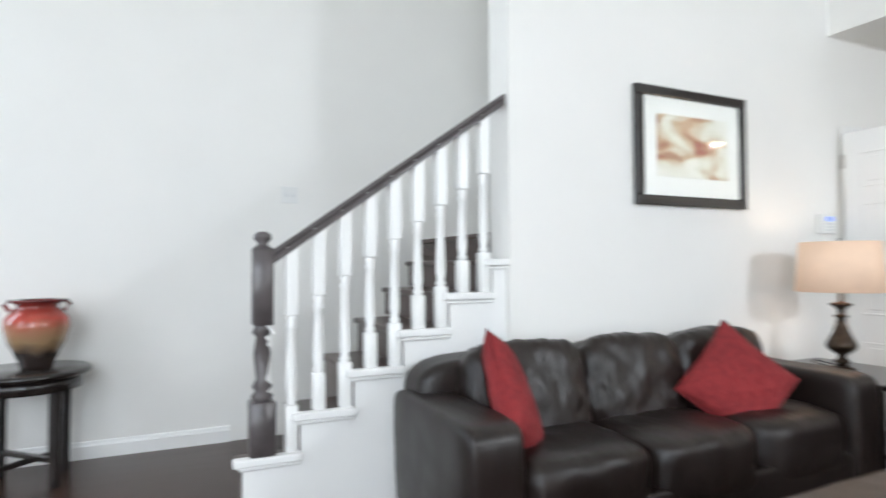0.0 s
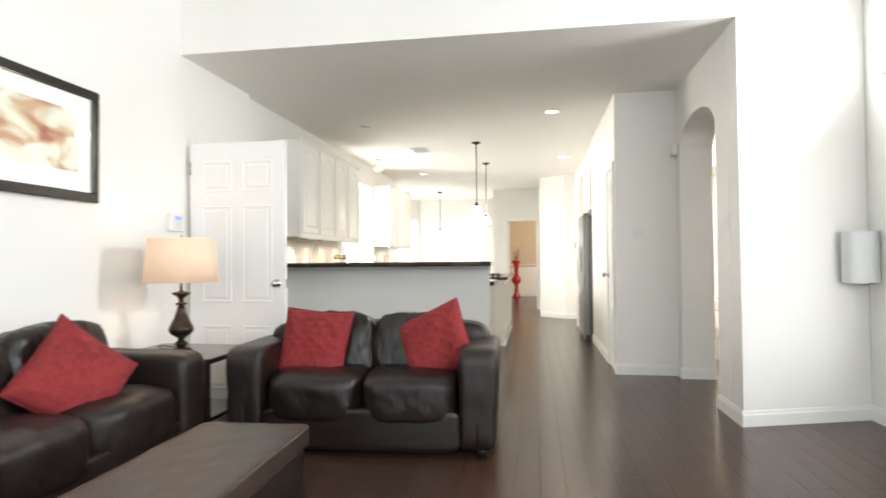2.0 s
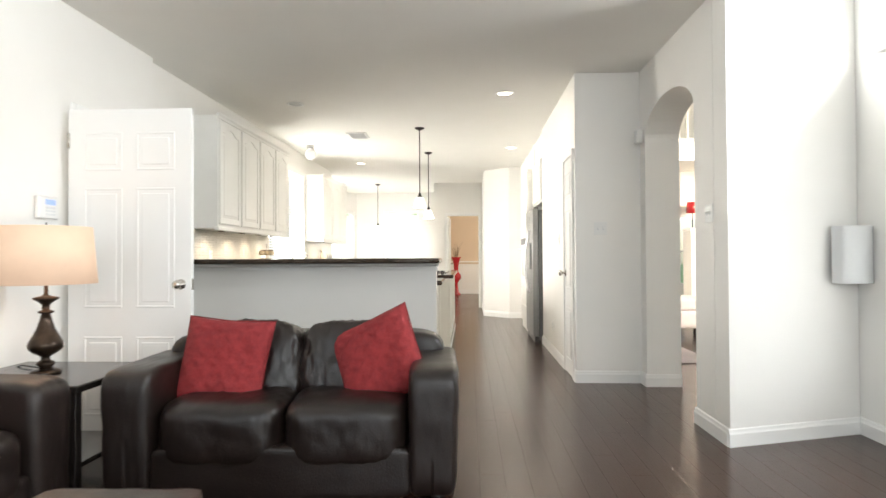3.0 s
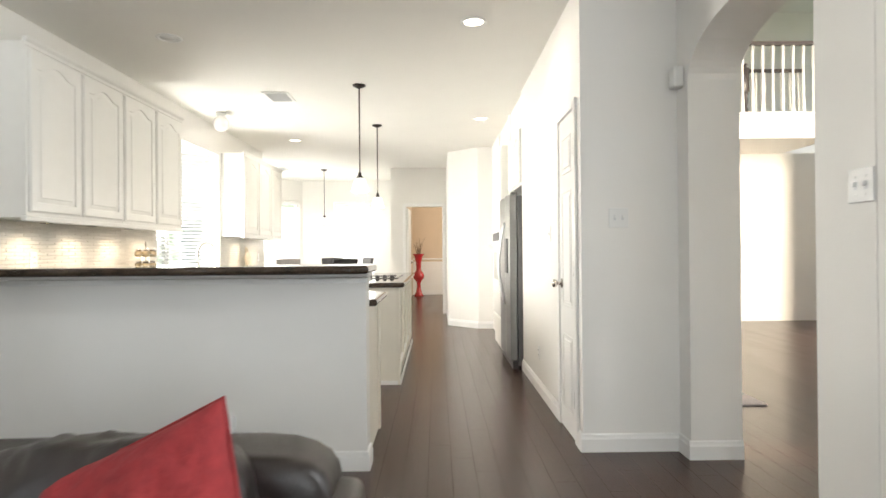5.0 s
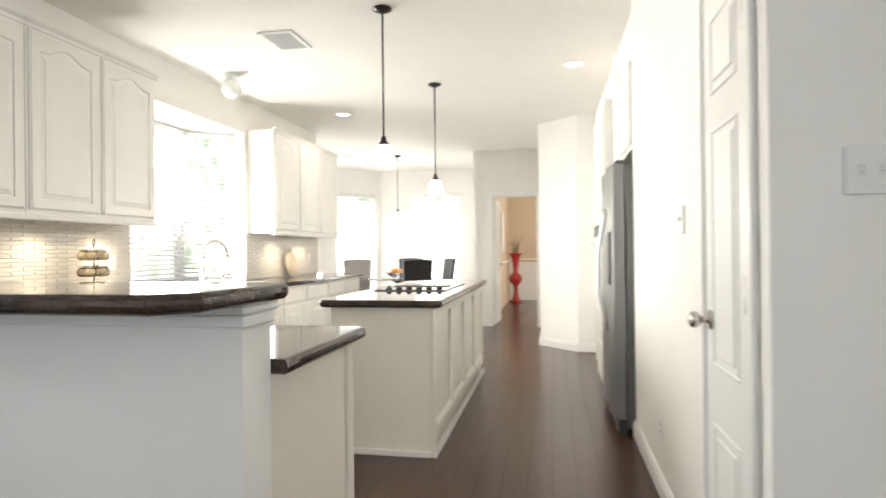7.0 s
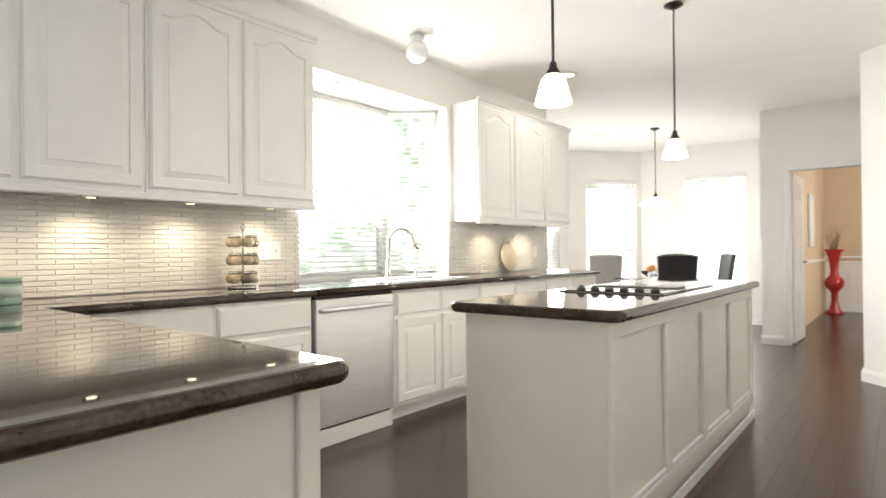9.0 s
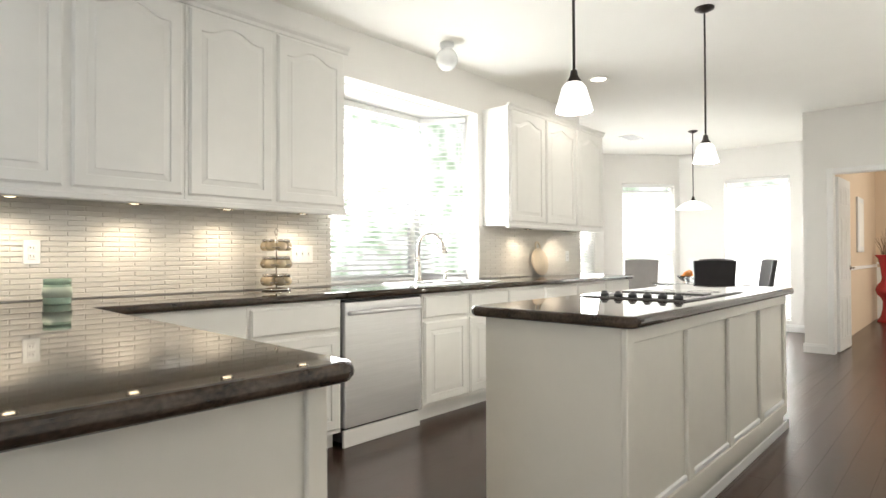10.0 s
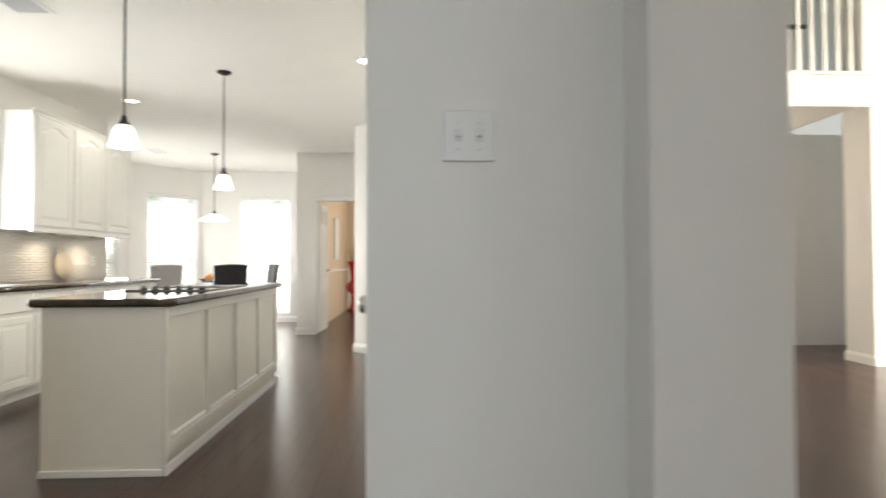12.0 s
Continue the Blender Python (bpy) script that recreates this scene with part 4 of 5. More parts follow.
part("harp", bm, M_BRONZE, lm)
cord = thing("power_cord", "thin dark lamp cord hanging to the floor", "cord")
part("cord", tube(bmesh.new(), [(5.36, 7.80, 0.55), (5.45, 8.0, 0.55), (5.47, 8.13, 0.50), (5.46, 8.13, 0.20), (5.40, 8.12, 0.02), (5.1, 8.1, 0.015)], 0.004, 6), M_DARKP, cord)
lamp("lamp_light_up", "POINT", pose(5.295, 7.75, 1.19), 1.7, WARM, 0.05)
al = thing("alarm_panel", "white alarm keypad with small blue screen", "keypad", pose(5.82, NL - 0.002, 1.422))
part("body", box(-0.085, 0.085, -0.03, 0, -0.06, 0.075, bevel=0.008, seg=2), M_PLASTIC, al)
part("screen", box(-0.03, 0.05, -0.032, -0.029, 0.025, 0.055), mat("blue_screen", (0.15, 0.22, 0.55), 0.3, emit=0.6, emit_color=(0.25, 0.35, 0.9)), al, "small blue display")
for r in range(3):
    part("key_row", box(-0.03, 0.05, -0.033, -0.029, -0.04 + 0.02 * r, -0.028 + 0.02 * r, bevel=0.001), M_GREYP, al)
sp = thing("wall_speaker", "white wall-mounted loudspeaker with curved grille", "speaker", pose(6.125, 3.27, 1.12, 0, 0, -72))
bm = bmesh.new()
prism(bm, [(-0.115, 0), (0.115, 0)] + [(0.115 * math.cos(math.pi * i / 16), -0.065 - 0.055 * math.sin(math.pi * i / 16)) for i in range(17)], "z", -0.175, 0.175, bevel=0.005)
part("cabinet", bm, M_GREYP, sp)
part("bracket", box(-0.03, 0.03, -0.002, 0.014, -0.06, 0.06), M_GREYP, sp)
dt = thing("wall_sensor", "small white detector high on the wall", "sensor", pose(7.56, 4.112, 2.16))
part("body", box(-0.04, 0.04, -0.03, 0.03, -0.06, 0.06, bevel=0.012, seg=2), M_PLASTIC, dt)

# ---- kitchen ----
def arch_line(x0, x1, z, rise, n=10):
    """Cathedral curve: flat shoulders and a raised middle."""
    out = []
    for i in range(n + 1):
        f = i / n
        s = 0.0 if f < 0.12 or f > 0.88 else 0.5 - 0.5 * math.cos(2 * math.pi * (f - 0.12) / 0.76)
        out.append((x0 + (x1 - x0) * f, z + rise * s ** 0.8))
    return out


def contour(w, h, d, y, rise=0.0):
    """Outline of a door inset by d, at depth y, its top arched by rise."""
    return [(d, y, d), (w - d, y, d)] + [(x, y, z) for x, z in arch_line(w - d, d, h - d - rise, rise)]


def rings(bm, loops, cap=False):
    """Skin between successive outlines, and a face on the last."""
    rows = [[bm.verts.new(p) for p in loop] for loop in loops]
    for a, b in zip(rows, rows[1:]):
        for i in range(len(a)):
            j = (i + 1) % len(a)
            bm.faces.new((a[i], a[j], b[j], b[i]))
    if cap:
        bm.faces.new(rows[-1])
    return bm


def cab_door(w, h, arched=True, t=0.020):
    """A raised-panel door in the xz plane, from the origin, its front at y = -t."""
    rise = 0.050 if arched else 0.0
    edge = [contour(w, h, 0, 0), contour(w, h, 0, -0.011), contour(w, h, 0.005, -0.0125), contour(w, h, 0.006, -t + 0.003), contour(w, h, 0.010, -t)]
    if h < 0.3:
        return rings(bmesh.new(), edge, True)
    s = 0.056 if w > 0.3 else 0.046
    return rings(bmesh.new(), edge + [contour(w, h, s, -t, rise), contour(w, h, s + 0.003, -t + 0.001, rise), contour(w, h, s + 0.005, -t + 0.0085, rise), contour(w, h, s + 0.008, -t + 0.009, rise)])


def cab_panel(w, h, arched=True, t=0.020):
    """The raised panel that sits within such a door."""
    s = (0.056 if w > 0.3 else 0.046) + 0.008
    rise = 0.050 if arched else 0.0
    return rings(bmesh.new(), [contour(w, h, s, -t + 0.009, rise), contour(w, h, s + 0.026, -t + 0.0035, rise), contour(w, h, s + 0.027, -t + 0.0005, rise), contour(w, h, s + 0.030, -t - 0.0005, rise)], True)


DOORS = {}


def door_mesh(w, h, arched):
    k = (round(w, 3), round(h, 3), arched)
    if k not in DOORS:
        DOORS[k] = (finish("cabinet_door", cab_door(w, h, arched), M_CAB), finish("panel", cab_panel(w, h, arched), M_CAB) if h > 0.3 else None)
    return DOORS[k]


def add_door(name, w, h, arched, parent, m):
    me, panel = door_mesh(w, h, arched)
    ob = mesh_part(name, me, parent, m)
    if panel:
        mesh_part("panel", panel, ob)
    return ob


def upper_cabinet(x0, x1, z0, z1, doors, label):
    ob = thing("upper_cabinet", label, "cabinet", pose(x0, 7.93, z0), group="white upper cabinets")
    w, h = x1 - x0, z1 - z0
    part("body", box(0, w, 0.0, NW - 7.932, 0, h, bevel=0.002), M_CAB, ob)
    dw = w / doors
    for i in range(doors):
        add_door("door", dw - 0.035, h - 0.075, True, ob, pose(i * dw + 0.0175, 0, 0.035))
    part("bottom_rail", box(-0.008, w + 0.008, -0.012, 0.03, -0.022, 0.012, bevel=0.006), M_CAB, ob)
    bm = bmesh.new()
    prism(bm, [(0.0, h - 0.03), (-0.010, h - 0.03), (-0.014, h - 0.012), (-0.030, h + 0.004), (-0.034, h + 0.016), (0.0, h + 0.016)], "x", -0.02, w + 0.02)
    part("crown", bm, M_CAB, ob, "white moulded cornice")
    return ob


upper_cabinet(7.71, 8.762, 1.400, 2.455, 2, "white upper cabinet with two arched raised-panel doors")
upper_cabinet(8.764, 9.795, 1.400, 2.455, 2, "white upper cabinet with two arched raised-panel doors")
upper_cabinet(11.59, 13.33, 1.385, 2.445, 3, "white three-door upper cabinet beside the window")

# backsplash: thin stacked tiles
structure("trim_grout", box(7.54, 9.895, 8.212, 8.218, 0.912, 1.402), M_GROUT, "pale grout behind the tiles", "trim")
structure("trim_grout_2", box(11.525, 13.355, 8.212, 8.218, 0.912, 1.386), M_GROUT, "pale grout behind the tiles", "trim")
TW, TH = 0.152, 0.0225
tile_me = finish("tile", bm_box(bmesh.new(), 0, TW, -0.006, 0, 0, TH, bevel=0.0025), M_TILE)
for xa, xb, za, zb, owner in ((7.54, 9.89, 0.914, 1.40, 0), (11.53, 13.35, 0.914, 1.385, 1)):
    par = bpy.data.objects["trim_grout" if owner == 0 else "trim_grout_2"]
    r, z = 0, za
    while z + TH < zb:
        x = xa - (r % 2) * 0.076
        while x < xb:
            a, b = max(x, xa), min(x + TW, xb)
            if b - a > 0.012:
                ob = mesh_part("tile", tile_me, par)
                ob.matrix_basis = pose(a, 8.2125, z) @ Matrix.Diagonal(((b - a) / TW, 1, 1, 1))
            x += TW + 0.0025
        z += TH + 0.003
        r += 1

# worktops
def slab_edge(pts, z0, z1):
    bm = prism(bmesh.new(), pts, "z", z0, z1)
    es = [e for e in bm.edges if abs(e.verts[0].co.z - e.verts[1].co.z) < 1e-6]
    bmesh.ops.bevel(bm, geom=es, offset=0.0195, segments=4, profile=0.5, affect="EDGES", clamp_overlap=True)
    return bm


def round_corner(c, r, a0, a1, n=6):
    return [(c[0] + r * math.cos(radians(a0 + (a1 - a0) * i / n)), c[1] + r * math.sin(radians(a0 + (a1 - a0) * i / n))) for i in range(n + 1)]


TOP = 0.91
wt = thing("worktop", "polished dark brown granite worktop along wall and peninsula", "countertop")
part("peninsula_slab", slab_edge([(7.525, 5.835), *round_corner((8.160, 5.880), 0.045, -90, 0), (8.26, 7.60), (9.6, 7.60), (9.6, 8.21), (7.525, 8.21)], 0.868, TOP), M_GRANITE, wt)
bm = bmesh.new()
SX0, SX1, SY0, SY1 = 10.34, 11.16, 7.73, 8.11
prism(bm, [(9.6, 7.60), (13.35, 7.60), (13.35, SY0), (9.6, SY0)], "z", 0.868, TOP - 0.0006)
prism(bm, [(9.6, SY1), (13.35, SY1), (13.35, 8.21), (9.6, 8.21)], "z", 0.868, TOP - 0.0006)
prism(bm, [(9.6, SY0), (SX0, SY0), (SX0, SY1), (9.6, SY1)], "z", 0.868, TOP - 0.0006)
prism(bm, [(SX1, SY0), (13.35, SY0), (13.35, SY1), (SX1, SY1)], "z", 0.868, TOP - 0.0006)
part("sink_run_slab", bm, M_GRANITE, wt)
part("front_nosing", tube(bmesh.new(), [(9.55, 7.602, 0.889), (13.35, 7.602, 0.889)], 0.0205, 12), M_GRANITE, wt)
bm = prism(bmesh.new(), [(9.902, 8.21), (11.518, 8.21), (11.518, 8.36), (11.22, 8.74), (10.20, 8.74), (9.902, 8.36)], "z", 0.886, TOP - 0.001)
part("bay_slab", bm, M_GRANITE, wt)
sk = thing("sink", "stainless steel sink set into the worktop", "sink")
bm = bmesh.new()
bm_box(bm, SX0 + 0.002, SX1 - 0.002, SY0 + 0.002, SY1 - 0.002, 0.70, 0.705)
for a in ((SX0 + 0.002, SX0 + 0.008, SY0 + 0.002, SY1 - 0.002), (SX1 - 0.008, SX1 - 0.002, SY0 + 0.002, SY1 - 0.002), (SX0 + 0.002, SX1 - 0.002, SY0 + 0.002, SY0 + 0.008), (SX0 + 0.002, SX1 - 0.002, SY1 - 0.008, SY1 - 0.002), (10.76, 10.78, SY0 + 0.008, SY1 - 0.008)):
    bm_box(bm, *a, 0.705, 0.905)
part("basin", bm, M_STEEL, sk)
bm = bmesh.new()
for a in ((SX0 - 0.02, SX1 + 0.02, SY0 - 0.02, SY0 + 0.01), (SX0 - 0.02, SX1 + 0.02, SY1 - 0.01, SY1 + 0.05), (SX0 - 0.02, SX0 + 0.01, SY0 + 0.01, SY1 - 0.01), (SX1 - 0.01, SX1 + 0.02, SY0 + 0.01, SY1 - 0.01)):
    bm_box(bm, *a, 0.9105, 0.916, bevel=0.002)
part("rim", bm, M_STEEL, sk)
fc = thing("faucet", "brushed nickel gooseneck pull-down faucet", "faucet", pose(10.68, 8.14, 0.917, 0, 0, 37))
part("base", lathe(bmesh.new(), [(0, 0), (0.03, 0), (0.028, 0.012), (0.022, 0.02), (0.020, 0.12), (0.014, 0.15), (0, 0.15)], 20), M_NICKEL, fc)
neck = [(0, 0, 0.12), (0, 0, 0.27)] + [(0, -0.095 + 0.095 * math.cos(a), 0.27 + 0.105 * math.sin(a)) for a in [math.pi * i / 14 for i in range(1, 13)]]
part("neck", tube(bmesh.new(), neck, 0.0135, 12), M_NICKEL, fc)
e = neck[-1]
part("spray_head", tube(bmesh.new(), [e, (0, e[1] - 0.012, e[2] - 0.05), (0, e[1] - 0.028, e[2] - 0.10)], [0.0145, 0.019, 0.024], 14), M_NICKEL, fc)
part("lever", tube(bmesh.new(), [(0.018, 0, 0.09), (0.045, 0, 0.11), (0.06, 0.0, 0.165)], [0.010, 0.008, 0.006], 10), M_NICKEL, fc)
sd = thing("soap_dispenser", "small brushed nickel soap pump", "dispenser", pose(11.0, 8.145, 0.917, 0, 0, 60))
part("pump", lathe(bmesh.new(), [(0, 0), (0.018, 0), (0.016, 0.02), (0.009, 0.03), (0.009, 0.06), (0.013, 0.065), (0.013, 0.08), (0, 0.082)], 14), M_NICKEL, sd)
part("spout", tube(bmesh.new(), [(0, 0, 0.072), (0, -0.05, 0.075), (0, -0.07, 0.065)], 0.005, 8), M_NICKEL, sd)


# base cabinets
def base_cabinet(x0, x1, split=None, label="white base cabinet with drawer over raised-panel door", ndoors=1):
    ob = thing("base_cabinet", label, "cabinet", pose(x0, 7.64, 0), group="white base cabinets")
    w = x1 - x0
    part("body", box(0, w, 0, 0.565, 0.10, 0.866, bevel=0.001), M_CAB, ob)
    part("toe_kick", box(0, w, 0.075, 0.10, 0, 0.10), M_TRIM, ob)
    add_door("drawer_front", w - 0.03, 0.145, False, ob, pose(0.015, 0, 0.70))
    dw = (w - 0.03 - 0.004 * (ndoors - 1)) / ndoors
    for i in range(ndoors):
        add_door("door", dw, 0.55, False, ob, pose(0.015 + i * (dw + 0.004), 0, 0.125))
    return ob


base_cabinet(8.95, 9.535)
bm_f = thing("corner_filler", "plain white corner cabinet panel", "cabinet")
part("panel", box(8.17, 8.949, 7.64, 8.205, 0.10, 0.866, bevel=0.002), M_CAB, bm_f)
part("toe_kick", box(8.17, 8.949, 7.715, 7.74, 0, 0.10), M_TRIM, bm_f)
for a, b in ((10.205, 10.68), (10.68, 11.16), (11.16, 11.68), (11.68, 12.24), (12.24, 12.80), (12.80, 13.34)):
    base_cabinet(a, b - 0.002)
dwr = thing("dishwasher", "stainless steel dishwasher with bar handle under the worktop", "dishwasher", pose(9.55, 7.635, 0))
part("body", box(0.0, 0.64, 0.03, 0.58, 0.03, 0.862), M_DARKP, dwr)
part("door", box(0.006, 0.634, -0.012, 0.03, 0.115, 0.846, bevel=0.006, seg=2), M_STEEL, dwr)
part("control_strip", box(0.006, 0.634, -0.004, 0.03, 0.849, 0.862, bevel=0.003), M_DARKP, dwr, "dark control strip")
part("handle", tube(bmesh.new(), [(0.035, -0.012, 0.782), (0.04, -0.04, 0.784), (0.10, -0.052, 0.786), (0.32, -0.060, 0.788), (0.54, -0.052, 0.786), (0.60, -0.04, 0.784), (0.605, -0.012, 0.782)], 0.013, 10), M_STEEL, dwr)
part("kick_plate", box(0.006, 0.634, 0.0, 0.02, 0.0, 0.10, bevel=0.003), M_TRIM, dwr)
# peninsula and raised bar
pn = thing("peninsula_cabinet", "white painted peninsula cabinet with plain end panel", "cabinet")
part("body", box(7.525, 8.145, 5.895, 7.639, 0.0, 0.866, bevel=0.002), M_ISLAND, pn)
part("corner_stile", box(8.105, 8.152, 5.880, 5.894, 0.0, 0.866, bevel=0.003), M_ISLAND, pn)
structure("wall_bar", box(7.385, 7.520, 5.880, NW - 0.001, 0, 1.04), M_WALL, "white half-height wall below the raised bar", "wall")
structure("trim_bar_cap", box(7.365, 7.540, 5.862, NW - 0.002, 1.042, 1.066, bevel=0.006), M_TRIM, "white moulding under the bar top", "trim")
structure("trim_bar_neck", box(7.373, 7.531, 5.870, NW - 0.003, 1.01, 1.040, bevel=0.004), M_TRIM, "white moulding under the bar top", "trim")
bt = thing("bar_top", "polished dark granite raised bar top", "countertop")
part("slab", slab_edge([(7.10, 8.21), (7.10, 5.92), (7.17, 5.84), (7.50, 5.835), *round_corner((7.525, 5.880), 0.045, -90, 0), (7.57, 8.21)], 1.067, 1.110), M_GRANITE, bt)
base_run([(7.385, 5.880), (7.385, 7.9)])
base_run([(7.520, 5.880), (7.385, 5.880)])
plate("outlet", pose(7.383, 6.62, 0.24, 0, 0, -90), 1, "outlet", "white outlet with plugged adapter on the bar wall")
pg = thing("plug_adapter", "white plug-in adapter on the bar wall", "adapter", pose(7.365, 6.61, 0.27))
part("body", cushion(bmesh.new(), -0.03, 0, 0, 0.06, 0.08, 0.10, 4, 6, 0.0), M_PLASTIC, pg)

# island
isl = thing("kitchen_island", "cream painted kitchen island with panelled side", "island")
part("body", box(9.39, 11.72, 5.85, 6.46, 0.0, 0.858, bevel=0.002), M_ISLAND, isl)
part("corner_post", box(9.375, 9.435, 5.825, 5.849, 0.0, 0.858, bevel=0.004), M_ISLAND, isl)
N_P = 4
px = [9.435 + (11.72 - 9.435) * i / N_P for i in range(N_P + 1)]
for i in range(1, N_P + 1):
    part("stile", box(px[i] - 0.035, px[i] + (0.035 if i < N_P else 0.012), 5.830, 5.849, 0.16, 0.80, bevel=0.004), M_ISLAND, isl)
part("top_rail", box(9.436, 11.732, 5.830, 5.849, 0.801, 0.857, bevel=0.004), M_ISLAND, isl)
part("bottom_rail", box(9.436, 11.732, 5.830, 5.849, 0.09, 0.159, bevel=0.004), M_ISLAND, isl)
for i in range(N_P):
    part("panel_ledge", box(px[i] + 0.04, px[i + 1] - 0.04, 5.833, 5.8485, 0.1605, 0.19, bevel=0.006), M_TRIM, isl)
part("plinth", box(9.368, 11.738, 5.820, 5.8295, 0.0, 0.055, bevel=0.003), M_TRIM, isl)
part("end_plinth", box(9.372, 9.389, 5.85, 6.46, 0.0, 0.035, bevel=0.003), M_TRIM, isl)
it = thing("island_top", "polished dark granite island top with eased edge", "countertop")
part("slab", slab_edge([*round_corner((9.40, 5.835), 0.05, 180, 270), *round_corner((11.73, 5.835), 0.05, -90, 0), *round_corner((11.73, 6.48), 0.05, 0, 90), *round_corner((9.40, 6.48), 0.05, 90, 180)], 0.860, 0.904), M_GRANITE, it)
ck = thing("cooktop", "black glass cooktop with a row of dark knobs", "cooktop", pose(10.57, 6.16, 0.9045))
part("glass", box(-0.42, 0.42, -0.26, 0.26, 0, 0.008, bevel=0.003), M_BLACK, ck)
part("trim_frame", box(-0.43, 0.43, -0.27, 0.27, 0, 0.004, bevel=0.001), M_STEEL_D, ck)
part("downdraft_vent", box(-0.06, 0.06, -0.22, 0.22, 0.0082, 0.014, bevel=0.002), M_STEEL_D, ck)
for i in range(6):
    part("knob", lathe(bmesh.new(), [(0, 0), (0.022, 0), (0.022, 0.012), (0.016, 0.012), (0.014, 0.022), (0, 0.023)], 14, (-0.35, -0.20 + 0.075 * i, 0.008)), M_DARKP, ck)
for x, y in ((-0.20, -0.12), (-0.20, 0.13), (0.24, -0.12), (0.24, 0.13)):
    part("burner_ring", lathe(bmesh.new(), [(0.075, 0.0084), (0.075, 0.0092), (0.085, 0.0092), (0.085, 0.0084)], 28, (x, y, 0)), M_STEEL_D, ck)

# fridge and tall units on the aisle side
fr = thing("refrigerator", "stainless steel side-by-side refrigerator in an alcove", "refrigerator", pose(9.985, 4.755, 0))
part("body", box(0, 0.91, -0.72, -0.06, 0.03, 1.725, bevel=0.004), M_STEEL_D, fr)
for a, b in ((0.0, 0.40), (0.408, 0.91)):
    bm = bmesh.new()
    prism(bm, [(a, -0.052), (b, -0.052), (b, 0.015), ((a + b) / 2, 0.035), (a, 0.015)], "z", 0.09, 1.735, bevel=0.006)
    part("door", bm, M_FRIDGE, fr)
for x in (0.36, 0.45):
    part("handle", tube(bmesh.new(), [(x, 0.02, 0.62)] + [(x, 0.025 + 0.062 * math.sin(math.pi * i / 12), 0.62 + 0.85 * i / 12) for i in range(1, 12)] + [(x, 0.02, 1.47)], 0.011, 8), M_STEEL, fr)
part("dispenser", box(0.10, 0.30, 0.026, 0.036, 0.95, 1.30, bevel=0.004), M_DARKP, fr, "black ice dispenser panel")
part("grille", box(0.0, 0.91, -0.06, -0.005, 0.0, 0.08, bevel=0.003), M_DARKP, fr)
for x in (0.05, 0.86):
    part("hinge_cover", box(x - 0.04, x + 0.04, -0.06, 0.0, 1.736, 1.76, bevel=0.004), M_STEEL_D, fr)
uc = thing("upper_cabinet", "white cabinet above the refrigerator", "cabinet", pose(10.905, 4.65, 1.83, 0, 0, 180))
part("body", box(0, 0.92, 0.0, 0.60, 0, 0.59), M_CAB, uc)
for i in range(2):
    add_door("door", 0.44, 0.54, True, uc, pose(0.01 + 0.455 * i, 0, 0.025))
ov = thing("wall_oven_unit", "white tall cabinet with a built-in wall oven", "oven", pose(11.95, 4.73, 0, 0, 0, 180))
part("body", box(0, 0.92, 0.0, 0.76, 0.0, 2.42, bevel=0.002), M_CAB, ov)
part("oven", box(0.06, 0.86, -0.022, 0.01, 0.72, 1.42, bevel=0.005), M_PLASTIC, ov, "white built-in oven front")
part("oven_glass", box(0.18, 0.74, -0.026, -0.021, 0.82, 1.16, bevel=0.002), M_BLACK, ov)
part("oven_panel", box(0.08, 0.84, -0.027, -0.021, 1.30, 1.40, bevel=0.002), M_DARKP, ov)
part("oven_handle", tube(bmesh.new(), [(0.12, -0.022, 1.24), (0.125, -0.065, 1.24), (0.795, -0.065, 1.24), (0.80, -0.022, 1.24)], 0.010, 8), M_PLASTIC, ov)
for i in range(2):
    add_door("door", 0.44, 0.85, True, ov, pose(0.01 + 0.455 * i, 0, 1.53))
add_door("drawer_front", 0.90, 0.26, False, ov, pose(0.01, 0, 0.40))
add_door("drawer_front", 0.90, 0.24, False, ov, pose(0.01, 0, 0.13))

# worktop clutter
cd = thing("candle_jar", "green candle in a glass jar", "candle", pose(8.20, 7.92, TOP + 0.001))
part("wax", lathe(bmesh.new(), [(0, 0.0), (0.052, 0.0), (0.053, 0.004), (0.053, 0.085), (0, 0.083)], 28), M_GREEN, cd, "green wax")
part("jar", lathe(bmesh.new(), [(0.0505, 0.086), (0.052, 0.086), (0.053, 0.11), (0.051, 0.11), (0.0505, 0.086)], 28), M_GREEN, cd)
part("label_band", lathe(bmesh.new(), [(0.0555, 0.03), (0.0558, 0.03), (0.0558, 0.075), (0.0555, 0.075)], 28), mat("pale_label", (0.56, 0.64, 0.52), 0.5), cd, "pale green paper label")
sr = thing("spice_rack", "chrome spice carousel with three tiers of small jars", "spice rack", pose(9.375, 8.06, TOP + 0.001))
part("base", lathe(bmesh.new(), [(0, 0), (0.085, 0), (0.085, 0.012), (0.02, 0.018), (0, 0.018)], 28), M_NICKEL, sr)
part("post", tube(bmesh.new(), [(0, 0, 0.015), (0, 0, 0.33), (0.012, 0, 0.355), (0, 0, 0.375), (-0.012, 0, 0.355), (0, 0, 0.335)], 0.004, 8), M_NICKEL, sr)
jar_me = finish("jar", lathe(bmesh.new(), [(0, 0), (0.018, 0), (0.030, 0.012), (0.033, 0.028), (0.028, 0.044), (0.019, 0.052), (0, 0.052)], 16), M_SPICE)
lid_me = finish("lid", lathe(bmesh.new(), [(0, 0.05), (0.021, 0.05), (0.021, 0.066), (0.018, 0.07), (0, 0.07)], 14), M_NICKEL)
